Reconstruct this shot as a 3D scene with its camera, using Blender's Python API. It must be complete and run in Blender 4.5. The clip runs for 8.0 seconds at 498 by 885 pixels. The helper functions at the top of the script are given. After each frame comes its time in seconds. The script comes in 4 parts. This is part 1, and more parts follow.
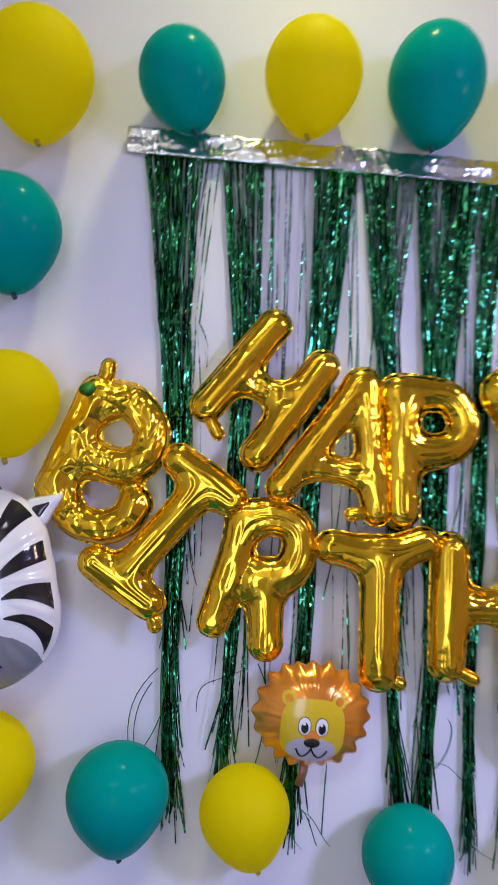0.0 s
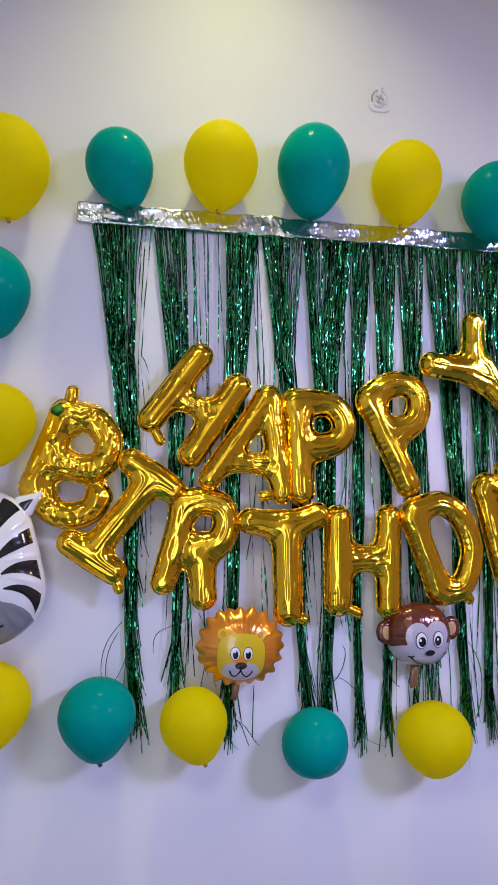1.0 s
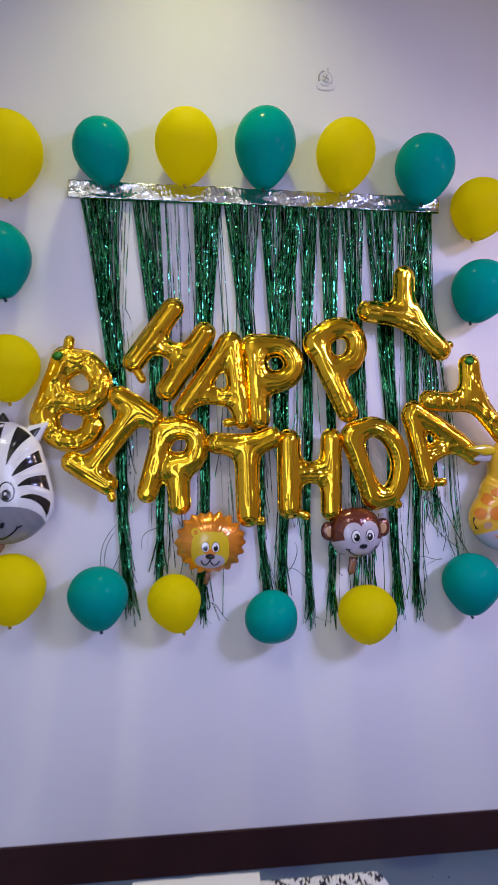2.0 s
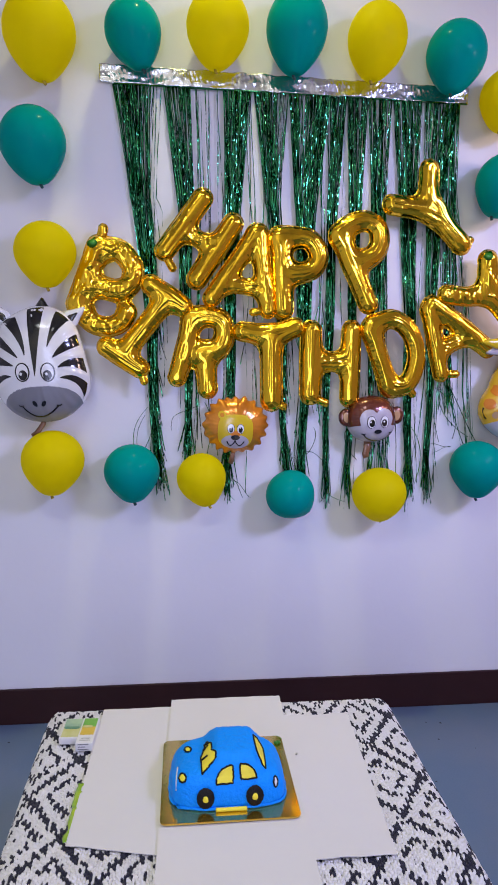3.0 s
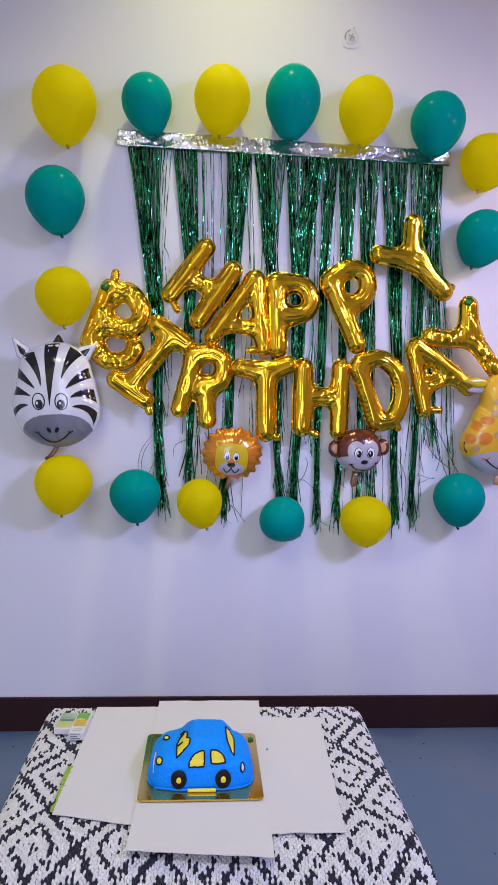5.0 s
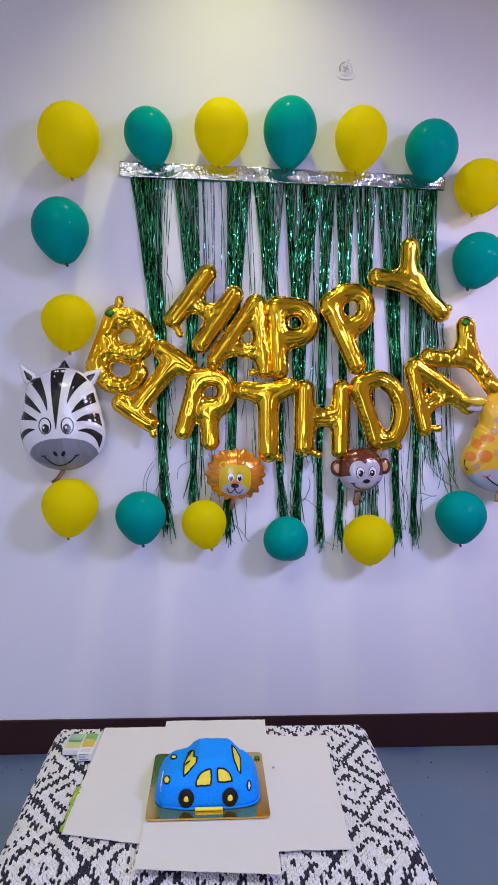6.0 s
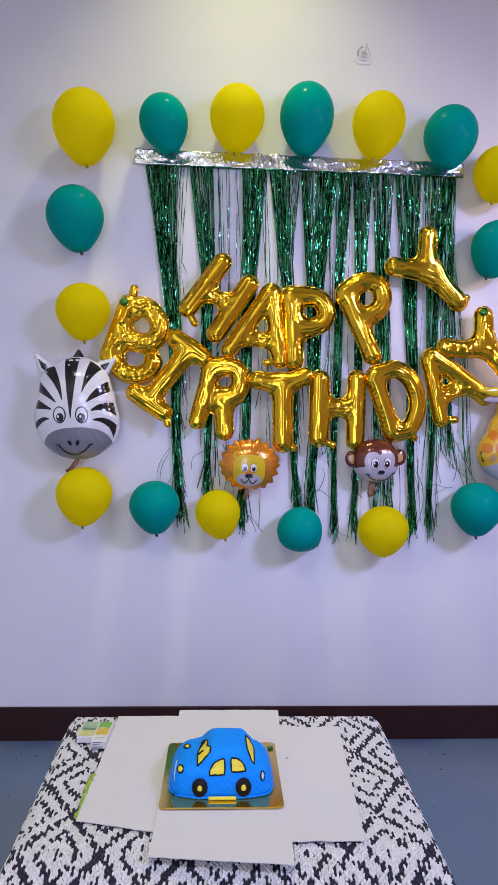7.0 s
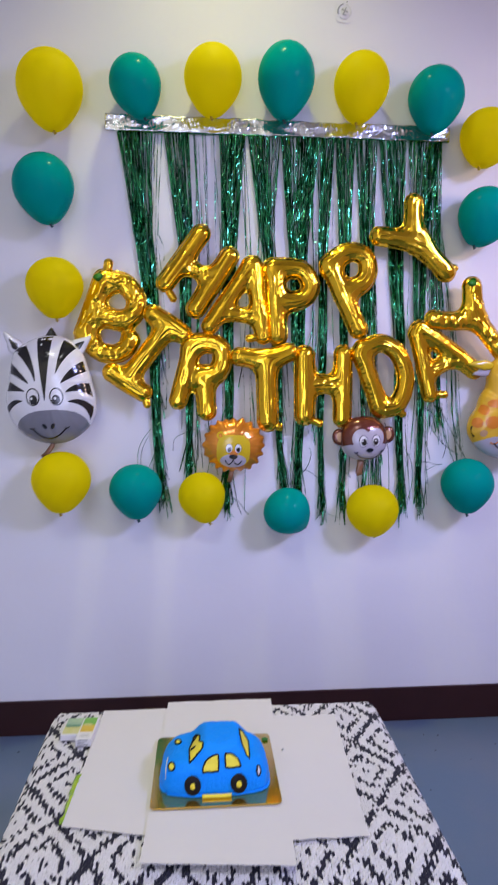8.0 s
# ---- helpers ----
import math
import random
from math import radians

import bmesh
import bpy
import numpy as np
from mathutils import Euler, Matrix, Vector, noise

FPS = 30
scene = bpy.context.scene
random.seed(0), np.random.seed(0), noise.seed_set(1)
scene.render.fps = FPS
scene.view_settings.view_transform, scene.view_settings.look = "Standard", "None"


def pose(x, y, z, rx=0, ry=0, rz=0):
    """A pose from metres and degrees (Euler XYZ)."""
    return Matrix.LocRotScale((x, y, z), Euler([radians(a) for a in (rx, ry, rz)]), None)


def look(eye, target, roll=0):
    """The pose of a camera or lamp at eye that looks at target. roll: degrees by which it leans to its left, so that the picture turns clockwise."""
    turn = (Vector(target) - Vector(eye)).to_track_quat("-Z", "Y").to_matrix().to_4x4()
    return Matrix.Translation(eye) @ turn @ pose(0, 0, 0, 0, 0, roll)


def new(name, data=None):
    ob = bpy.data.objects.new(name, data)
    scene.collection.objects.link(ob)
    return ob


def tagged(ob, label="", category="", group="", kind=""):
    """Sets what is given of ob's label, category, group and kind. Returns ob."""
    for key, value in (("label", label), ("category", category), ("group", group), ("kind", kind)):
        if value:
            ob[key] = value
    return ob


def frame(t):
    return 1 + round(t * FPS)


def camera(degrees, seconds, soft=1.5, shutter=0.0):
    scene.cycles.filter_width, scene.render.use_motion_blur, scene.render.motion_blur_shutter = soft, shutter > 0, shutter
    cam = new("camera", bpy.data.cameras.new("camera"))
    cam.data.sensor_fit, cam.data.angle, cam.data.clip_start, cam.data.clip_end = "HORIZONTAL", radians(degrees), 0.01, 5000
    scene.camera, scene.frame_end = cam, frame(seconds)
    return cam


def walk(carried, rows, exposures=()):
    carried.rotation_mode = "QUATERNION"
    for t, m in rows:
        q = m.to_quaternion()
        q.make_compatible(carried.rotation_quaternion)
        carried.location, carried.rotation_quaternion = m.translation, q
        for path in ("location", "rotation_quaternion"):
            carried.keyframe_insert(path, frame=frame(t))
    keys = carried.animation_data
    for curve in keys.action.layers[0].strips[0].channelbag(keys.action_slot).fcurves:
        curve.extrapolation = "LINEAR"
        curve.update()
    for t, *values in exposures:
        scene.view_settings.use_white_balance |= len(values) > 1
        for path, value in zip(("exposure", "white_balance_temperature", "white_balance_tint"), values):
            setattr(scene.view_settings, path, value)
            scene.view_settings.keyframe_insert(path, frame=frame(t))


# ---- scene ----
cam = camera(41.1, 8.0, shutter=0.5)
PATH = [
    (0, (-0.075, 0.222, 1.657), (-0.001, 2.213, 1.833), 3.4),
    (0.1, (-0.101, 0.171, 1.66), (0.04, 2.159, 1.834), 2.0),
    (0.2, (-0.162, 0.134, 1.639), (0.126, 2.107, 1.798), 0.4),
    (0.3, (-0.195, 0.136, 1.568), (0.149, 2.1, 1.723), -0.6),
    (0.5, (-0.132, 0.011, 1.56), (0.131, 1.992, 1.629), -0.1),
    (0.7, (-0.133, -0.075, 1.572), (0.16, 1.903, 1.62), 0.5),
    (0.8, (-0.083, -0.147, 1.579), (0.173, 1.832, 1.717), -0.5),
    (1, (-0.101, -0.247, 1.629), (0.175, 1.726, 1.803), 0.3),
    (1.2, (-0.075, -0.317, 1.605), (0.18, 1.658, 1.789), 0.4),
    (1.3, (-0.054, -0.368, 1.594), (0.212, 1.608, 1.755), 0.7),
    (1.5, (-0.021, -0.467, 1.552), (0.219, 1.518, 1.59), 0.9),
    (1.7, (0.036, -0.568, 1.567), (0.281, 1.417, 1.587), -0.2),
    (2.8, (-0.06, -0.866, 1.471), (0.128, 1.12, 1.329), -0.4),
    (3, (-0.054, -0.855, 1.462), (0.143, 1.12, 1.217), 0.4),
    (3.2, (-0.04, -0.86, 1.448), (0.141, 1.117, 1.201), -0.6),
    (3.5, (-0.048, -0.895, 1.473), (0.111, 1.09, 1.295), -0.3),
    (3.7, (-0.046, -0.901, 1.44), (0.123, 1.087, 1.298), -0.4),
    (4, (-0.044, -0.93, 1.447), (0.157, 1.055, 1.31), -0.4),
    (4.2, (-0.039, -0.955, 1.435), (0.17, 1.028, 1.267), -0.3),
    (4.5, (-0.031, -1.005, 1.453), (0.101, 0.987, 1.327), 0.9),
    (4.7, (0.034, -1.034, 1.441), (0.161, 0.956, 1.295), 1.4),
    (5.8, (0.041, -1.12, 1.471), (0.161, 0.875, 1.397), 0.7),
    (6, (0.043, -1.113, 1.454), (0.156, 0.883, 1.38), 0.5),
    (6.2, (0.05, -1.1, 1.442), (0.171, 0.895, 1.356), 0.2),
    (6.5, (0.05, -1.104, 1.459), (0.153, 0.89, 1.351), 0.3),
    (7, (0.036, -1.1, 1.452), (0.112, 0.896, 1.349), 0.8),
    (7.3, (0.034, -1.077, 1.427), (0.114, 0.917, 1.299), 0.6),
    (7.5, (0.035, -1.077, 1.439), (0.126, 0.914, 1.281), 0.3),
    (7.8, (0.029, -1.031, 1.426), (0.131, 0.959, 1.247), -0.3),
    (8, (0.018, -0.997, 1.433), (0.159, 0.992, 1.279), -0.3),
]
walk(cam, [(t, look(eye, target, roll)) for t, eye, target, roll in PATH],
     [(0, 0.0), (0.5, 0.0), (1, -0.04), (1.5, -0.2), (1.7, -0.2), (2.8, 0.0), (8, 0.0)])

# ---- light ----
world = bpy.data.worlds.new("world")
scene.world = world
world.use_nodes = True
world.node_tree.nodes["Background"].inputs[0].default_value = (0.6, 0.62, 0.75, 1)
world.node_tree.nodes["Background"].inputs[1].default_value = 0.02


def area(name, eye, target, size_x, size_y, power, color, spread=180):
    data = bpy.data.lights.new(name, "AREA")
    data.shape, data.size, data.size_y, data.energy, data.color = "RECTANGLE", size_x, size_y, power, color
    data.spread = radians(spread)
    ob = new(name, data)
    ob.matrix_world = look(eye, target)
    return ob


WALL = 1.75
area("room_lamp", (2.3, -0.95, 2.85), (0.3, 1.75, 0.75), 0.7, 0.5, 20, (0.50, 0.53, 1.18), 88)
area("ceiling_lamp", (0.12, 1.15, 4.05), (0.12, 1.16, 0.0), 0.16, 0.12, 8.6, (1.0, 1.0, 0.40), 92)
# unseen overhead fill, added to light the table, wall and room behind
area("back_fill", (-0.6, -1.9, 4.2), (-0.6, -1.89, 0.0), 1.5, 0.7, 62, (0.70, 0.71, 0.72), 138)
# unseen warm source, added for the pinkish cast at the wall's right
area("side_fill", (2.30, 0.55, 2.35), (1.1, 1.75, 1.9), 0.25, 0.25, 4.5, (1.0, 0.70, 0.62), 120)

# added fill behind the camera, for bright bands on the gold; no source seen
area("rear_fill", (-0.45, -2.86, 1.20), (-0.45, 1.75, 1.20), 0.9, 2.2, 33, (0.64, 0.69, 1.10))


# ---- materials ----
def rgb(v):
    return (*v, 1) if len(v) == 3 else v


def material(name, color, rough=0.5, metal=0.0, spots=None, spot_scale=6.0, spot_amount=0.35, bump=0.0,
             bump_scale=60.0, coat=0.0, vary=0.0, fine=0.0, sheen=0.0, trans=0.0, spec=0.5):
    """Base colour broken by large stains and fine grain, with relief; vary shifts the value from object to object."""
    m = bpy.data.materials.new(name)
    m.use_nodes = True
    nt = m.node_tree
    p = nt.nodes["Principled BSDF"]
    link = nt.links.new
    p.inputs["Roughness"].default_value, p.inputs["Metallic"].default_value = rough, metal
    p.inputs["Coat Weight"].default_value, p.inputs["Coat Roughness"].default_value = coat, 0.12
    p.inputs["Specular IOR Level"].default_value = spec
    p.inputs["Sheen Weight"].default_value = sheen
    p.inputs["Subsurface Weight"].default_value = trans
    p.inputs["Subsurface Radius"].default_value = (0.01, 0.01, 0.01)
    p.inputs["Base Color"].default_value = rgb(color)
    coord = nt.nodes.new("ShaderNodeTexCoord")
    out = None
    if spots is not None:
        n = nt.nodes.new("ShaderNodeTexNoise")
        n.inputs["Scale"].default_value, n.inputs["Detail"].default_value = spot_scale, 5
        link(coord.outputs["Object"], n.inputs["Vector"])
        r = nt.nodes.new("ShaderNodeMapRange")
        r.inputs["From Min"].default_value, r.inputs["From Max"].default_value = 0.35, 0.7
        r.inputs["To Max"].default_value = spot_amount
        link(n.outputs["Fac"], r.inputs["Value"])
        mix = nt.nodes.new("ShaderNodeMix")
        mix.data_type = "RGBA"
        mix.inputs["A"].default_value, mix.inputs["B"].default_value = rgb(color), rgb(spots)
        link(r.outputs["Result"], mix.inputs["Factor"])
        out = mix.outputs["Result"]
    if vary or fine:
        hsv = nt.nodes.new("ShaderNodeHueSaturation")
        if out:
            link(out, hsv.inputs["Color"])
        else:
            hsv.inputs["Color"].default_value = rgb(color)
        if vary:
            info = nt.nodes.new("ShaderNodeObjectInfo")
            r = nt.nodes.new("ShaderNodeMapRange")
            r.inputs["To Min"].default_value, r.inputs["To Max"].default_value = 1 - vary, 1 + vary
            link(info.outputs["Random"], r.inputs["Value"])
        else:
            n = nt.nodes.new("ShaderNodeTexNoise")
            n.inputs["Scale"].default_value, n.inputs["Detail"].default_value = 180, 2
            link(coord.outputs["Object"], n.inputs["Vector"])
            r = nt.nodes.new("ShaderNodeMapRange")
            r.inputs["To Min"].default_value, r.inputs["To Max"].default_value = 1 - fine, 1 + fine
            link(n.outputs["Fac"], r.inputs["Value"])
        link(r.outputs["Result"], hsv.inputs["Value"])
        out = hsv.outputs["Color"]
    if out:
        link(out, p.inputs["Base Color"])
    if bump:
        n = nt.nodes.new("ShaderNodeTexNoise")
        n.inputs["Scale"].default_value, n.inputs["Detail"].default_value = bump_scale, 4
        link(coord.outputs["Object"], n.inputs["Vector"])
        b = nt.nodes.new("ShaderNodeBump")
        b.inputs["Strength"].default_value, b.inputs["Distance"].default_value = bump, 0.004
        link(n.outputs["Fac"], b.inputs["Height"])
        link(b.outputs["Normal"], p.inputs["Normal"])
    return m


def stretched(m, share=0.5):
    """Thin rubber skin: part of the light passes through it and is spread inside."""
    nt = m.node_tree
    p, out = nt.nodes["Principled BSDF"], nt.nodes["Material Output"]
    glow, mix = nt.nodes.new("ShaderNodeBsdfTranslucent"), nt.nodes.new("ShaderNodeMixShader")
    nt.links.new(p.inputs["Base Color"].links[0].from_socket, glow.inputs["Color"])
    mix.inputs["Fac"].default_value = share
    nt.links.new(p.outputs["BSDF"], mix.inputs[1])
    nt.links.new(glow.outputs["BSDF"], mix.inputs[2])
    nt.links.new(mix.outputs["Shader"], out.inputs["Surface"])
    return m


M_WALL = material("wall_paint", (0.78, 0.77, 0.79), 0.55, spots=(0.70, 0.69, 0.72), spot_scale=1.6, spot_amount=0.5, bump=0.12, bump_scale=35)
M_CREAM = material("cream_paint", (0.85, 0.80, 0.66), 0.6, spots=(0.78, 0.73, 0.58), spot_scale=2, bump=0.1)
M_PINK = material("pink_bounce", (0.66, 0.46, 0.43), 0.6, spots=(0.58, 0.40, 0.37), spot_scale=2, bump=0.1)
M_DADO = material("skirting_paint", (0.026, 0.007, 0.007), 0.45, spec=0.3, spots=(0.040, 0.012, 0.012), spot_scale=9, bump=0.1, bump_scale=50)
M_FLOOR = material("cement_floor", (0.095, 0.150, 0.240), 0.38, spots=(0.14, 0.17, 0.23), spot_scale=3.0, spot_amount=0.8, bump=0.08, bump_scale=25, fine=0.08)
M_GRIT = material("grit", (0.02, 0.02, 0.025), 0.7)
M_CEIL = material("ceiling_paint", (0.66, 0.60, 0.55), 0.7, spots=(0.60, 0.54, 0.50), spot_scale=2)
M_GOLD = material("gold_foil", (0.95, 0.585, 0.034), 0.125, metal=1.0, spots=(0.90, 0.53, 0.028), spot_scale=5, spot_amount=0.5, bump=0.02, bump_scale=20)
M_YELLOW = stretched(material("yellow_latex", (0.95, 0.84, 0.003), 0.50, vary=0.03, spec=0.1, spots=(0.92, 0.80, 0.003), spot_scale=4), 0.62)
M_TEAL = stretched(material("teal_latex", (0.001, 0.44, 0.395), 0.15, vary=0.04, spec=0.035, spots=(0.001, 0.41, 0.37), spot_scale=4), 0.45)
M_KNOT_Y = material("yellow_knot", (0.45, 0.32, 0.01), 0.5, spots=(0.3, 0.2, 0.01), spot_scale=60)
M_KNOT_T = material("teal_knot", (0.004, 0.06, 0.06), 0.5, spots=(0.002, 0.03, 0.03), spot_scale=60)
M_SILVER = material("silver_film", (0.74, 0.76, 0.75), 0.22, metal=1.0, spots=(0.6, 0.6, 0.62), spot_scale=20, bump=0.5, bump_scale=30)
M_GREEN = material("green_foil_fringe", (0.032, 0.31, 0.13), 0.15, metal=1.0, coat=0.5, spots=(0.007, 0.085, 0.036), spot_scale=18, spot_amount=0.8)
M_STICK = material("green_sticker", (0.03, 0.22, 0.02), 0.4, spots=(0.05, 0.3, 0.03), spot_scale=60)
M_WHITE = material("white_foil_print", (0.80, 0.79, 0.80), 0.16, coat=0.6, bump=0.12, bump_scale=28, spots=(0.7, 0.7, 0.72), spot_scale=12)
M_PALE = material("pale_lavender_print", (0.46, 0.43, 0.49), 0.2, coat=0.5, bump=0.12, bump_scale=28, spots=(0.40, 0.37, 0.43), spot_scale=12)
M_BLACK = material("black_print", (0.008, 0.008, 0.009), 0.14, coat=0.5, spots=(0.015, 0.015, 0.016), spot_scale=20)
M_GREY = material("grey_print", (0.20, 0.20, 0.23), 0.22, coat=0.5, spots=(0.26, 0.26, 0.29), spot_scale=10)
M_ORANGE = material("orange_foil_print", (0.86, 0.33, 0.03), 0.2, metal=0.5, coat=0.6, spots=(0.58, 0.17, 0.012), spot_scale=14, spot_amount=0.8, bump=0.25, bump_scale=45)
M_LIONFACE = material("yellow_print", (0.64, 0.46, 0.012), 0.2, coat=0.5, spots=(0.60, 0.40, 0.012), spot_scale=12)
M_GIRAFFE = material("amber_print", (0.74, 0.42, 0.025), 0.2, coat=0.5, spots=(0.75, 0.50, 0.05), spot_scale=12, bump=0.2, bump_scale=40)
M_BROWN = material("brown_foil_print", (0.14, 0.032, 0.016), 0.16, metal=0.4, coat=0.7, spots=(0.20, 0.05, 0.025), spot_scale=12, bump=0.2, bump_scale=40)
M_TAN = material("tan_print", (0.55, 0.33, 0.16), 0.25, coat=0.4, spots=(0.45, 0.25, 0.12), spot_scale=18)
M_TAIL = material("brown_film", (0.24, 0.11, 0.05), 0.3, coat=0.4, spots=(0.14, 0.06, 0.03), spot_scale=40, spot_amount=0.8)
M_SPOT = material("orange_spot_print", (0.70, 0.22, 0.02), 0.2, coat=0.5, spots=(0.6, 0.18, 0.02), spot_scale=20)
M_CARD = material("white_card", (0.64, 0.62, 0.63), 0.7, spots=(0.60, 0.58, 0.59), spot_scale=7, bump=0.06, bump_scale=90)
M_BOARD = material("gold_cake_board", (0.74, 0.50, 0.06), 0.13, metal=0.92, spots=(0.60, 0.36, 0.04), spot_scale=18, bump=0.03, bump_scale=60, coat=0.9)
M_BOARD.node_tree.nodes["Principled BSDF"].inputs["Coat IOR"].default_value = 1.9
M_BOARD.node_tree.nodes["Principled BSDF"].inputs["Coat Roughness"].default_value = 0.06
M_BLUE = material("blue_cream", (0.001, 0.27, 0.95), 0.6, spec=0.2, spots=(0.001, 0.23, 0.88), spot_scale=30, bump=0.7, bump_scale=130, trans=0.1)
M_ICING = material("yellow_cream", (0.85, 0.71, 0.045), 0.5, spots=(0.8, 0.64, 0.03), spot_scale=60, bump=0.12, bump_scale=150)
M_CHOC = material("dark_cream", (0.008, 0.006, 0.007), 0.6, spec=0.2, spots=(0.014, 0.010, 0.010), spot_scale=80, bump=0.5, bump_scale=150)
M_WOOL_W = material("white_wool", (0.82, 0.80, 0.82), 1.0, spec=0.1, spots=(0.62, 0.60, 0.64), spot_scale=40, bump=1.0, bump_scale=300, sheen=0.2, fine=0.16)
M_WOOL_D = material("charcoal_wool", (0.022, 0.022, 0.042), 1.0, spec=0.1, spots=(0.055, 0.052, 0.072), spot_scale=40, bump=1.0, bump_scale=300, sheen=0.1, fine=0.3)
M_UNDER = material("rug_backing", (0.34, 0.33, 0.36), 0.95, spots=(0.12, 0.12, 0.13), spot_scale=60, bump=0.6, bump_scale=160)
M_WOOD = material("dark_table_wood", (0.09, 0.045, 0.025), 0.45, spots=(0.05, 0.025, 0.015), spot_scale=8, bump=0.15)
M_PACK = material("pack_white", (0.66, 0.65, 0.67), 0.4, spots=(0.7, 0.69, 0.68), spot_scale=20)
M_PACKG = material("pack_green", (0.22, 0.36, 0.26), 0.35, spots=(0.4, 0.55, 0.35), spot_scale=30, spot_amount=0.9)
M_PACKS = material("pack_straw", (0.50, 0.50, 0.16), 0.35, spots=(0.62, 0.60, 0.34), spot_scale=40, spot_amount=0.8)
M_PACKD = material("pack_dark_green", (0.06, 0.20, 0.13), 0.35, spots=(0.16, 0.32, 0.2), spot_scale=50, spot_amount=0.8)
M_PACKL = material("pack_leaf_green", (0.10, 0.36, 0.04), 0.35, spots=(0.2, 0.45, 0.08), spot_scale=30, spot_amount=0.8)
M_PACKY = material("pack_amber", (0.62, 0.42, 0.04), 0.35, spots=(0.7, 0.55, 0.15), spot_scale=30)
M_INK = material("pack_ink", (0.12, 0.12, 0.14), 0.5, spots=(0.2, 0.2, 0.22), spot_scale=60)
M_BAG = material("lime_plastic", (0.16, 0.36, 0.012), 0.2, coat=0.5, spots=(0.42, 0.55, 0.03), spot_scale=34, spot_amount=0.9, bump=0.4, bump_scale=60)
M_PLATE = material("switch_plate", (0.72, 0.71, 0.70), 0.35, spots=(0.66, 0.65, 0.64), spot_scale=30)
M_SLOT = material("grey_slot", (0.45, 0.45, 0.44), 0.5, spots=(0.25, 0.25, 0.25), spot_scale=90)


# ---- mesh helpers ----
def mesh(name, verts, faces, mat, smooth=True):
    me = bpy.data.meshes.new(name)
    me.from_pydata([tuple(v) for v in verts], [], [tuple(f) for f in faces])
    me.materials.append(mat)
    me.validate()
    bm = bmesh.new()
    bm.from_mesh(me)
    bmesh.ops.recalc_face_normals(bm, faces=bm.faces)
    bm.to_mesh(me)
    bm.free()
    if smooth:
        me.shade_smooth()
    return me


def piece(name, verts, faces, mat, parent=None, label="", smooth=True, m=None):
    ob = new(name, mesh(name, verts, faces, mat, smooth))
    if parent:
        ob.parent = parent
    if m is not None:
        ob.matrix_basis = m
    return tagged(ob, label)


def part(name, bm, mat, parent=None, label="", smooth=False):
    me = bpy.data.meshes.new(name)
    bmesh.ops.recalc_face_normals(bm, faces=bm.faces)
    bm.to_mesh(me)
    bm.free()
    me.materials.append(mat)
    if smooth:
        me.shade_smooth()
    ob = new(name, me)
    if parent:
        ob.parent = parent
    return tagged(ob, label)


def box(x0, x1, y0, y1, z0, z1, bevel=0.0, seg=2):
    bm = bmesh.new()
    bmesh.ops.create_cube(bm, size=1, matrix=Matrix.Translation(((x0 + x1) / 2, (y0 + y1) / 2, (z0 + z1) / 2))
                          @ Matrix.Diagonal((x1 - x0, y1 - y0, z1 - z0, 1)))
    if bevel:
        bmesh.ops.bevel(bm, geom=bm.edges[:], offset=bevel, segments=seg, profile=0.5, affect="EDGES")
    return bm


def rounded_slab(x0, x1, y0, y1, z, thick, r, bevel=0.001):
    bm = bmesh.new()
    pts = []
    for cx, cy, a in ((x1 - r, y1 - r, 0), (x0 + r, y1 - r, 90), (x0 + r, y0 + r, 180), (x1 - r, y0 + r, 270)):
        pts += [(cx + r * math.cos(radians(a + d)), cy + r * math.sin(radians(a + d)), z) for d in range(0, 91, 15)]
    f = bm.faces.new([bm.verts.new(p) for p in pts])
    ext = bmesh.ops.extrude_face_region(bm, geom=[f])
    bmesh.ops.translate(bm, verts=[v for v in ext["geom"] if isinstance(v, bmesh.types.BMVert)], vec=(0, 0, thick))
    bmesh.ops.bevel(bm, geom=[e for e in bm.edges if abs(e.verts[0].co.z - e.verts[1].co.z) < 1e-5], offset=bevel, segments=2, affect="EDGES")
    return bm


def empty(name, m, label="", category="", group=""):
    ob = new(name)
    ob.matrix_basis = m
    return tagged(ob, label, category, group)


def tube(points, radius, sides=8):
    """A round bead along a line of points."""
    pts = [Vector(p) for p in points]
    verts, faces = [], []
    for i, p in enumerate(pts):
        d = (pts[min(i + 1, len(pts) - 1)] - pts[max(i - 1, 0)]).normalized()
        a = d.orthogonal().normalized()
        b = d.cross(a)
        for k in range(sides):
            t = 2 * math.pi * k / sides
            verts.append(p + radius * (math.cos(t) * a + math.sin(t) * b))
    for i in range(len(pts) - 1):
        for k in range(sides):
            j = (k + 1) % sides
            faces.append((i * sides + k, i * sides + j, (i + 1) * sides + j, (i + 1) * sides + k))
    faces.append(range(sides))
    faces.append(range((len(pts) - 1) * sides, len(pts) * sides))
    return verts, faces


def facing(x, y, z, turn=0):
    """Local x to the right, y up, z out of the wall."""
    return pose(x, y, z, 90) @ pose(0, 0, 0, 0, 0, turn)


# ---- the room ----
def slab(name, label, mat, dims, category):
    return tagged(part(name, box(*dims), mat), label, category, kind="structure")


slab("wall_north", "white painted plaster wall behind the party decorations", M_WALL, (-2.3, 2.5, WALL, WALL + 0.15, 0, 4.30), "wall")
# unseen wall; its pink is chosen to tint the light bounced on the right
slab("wall_east", "unseen side wall, dusty pink to tint the bounced light", M_PINK, (2.5, 2.65, -2.8, WALL + 0.15, 0, 4.30), "wall")
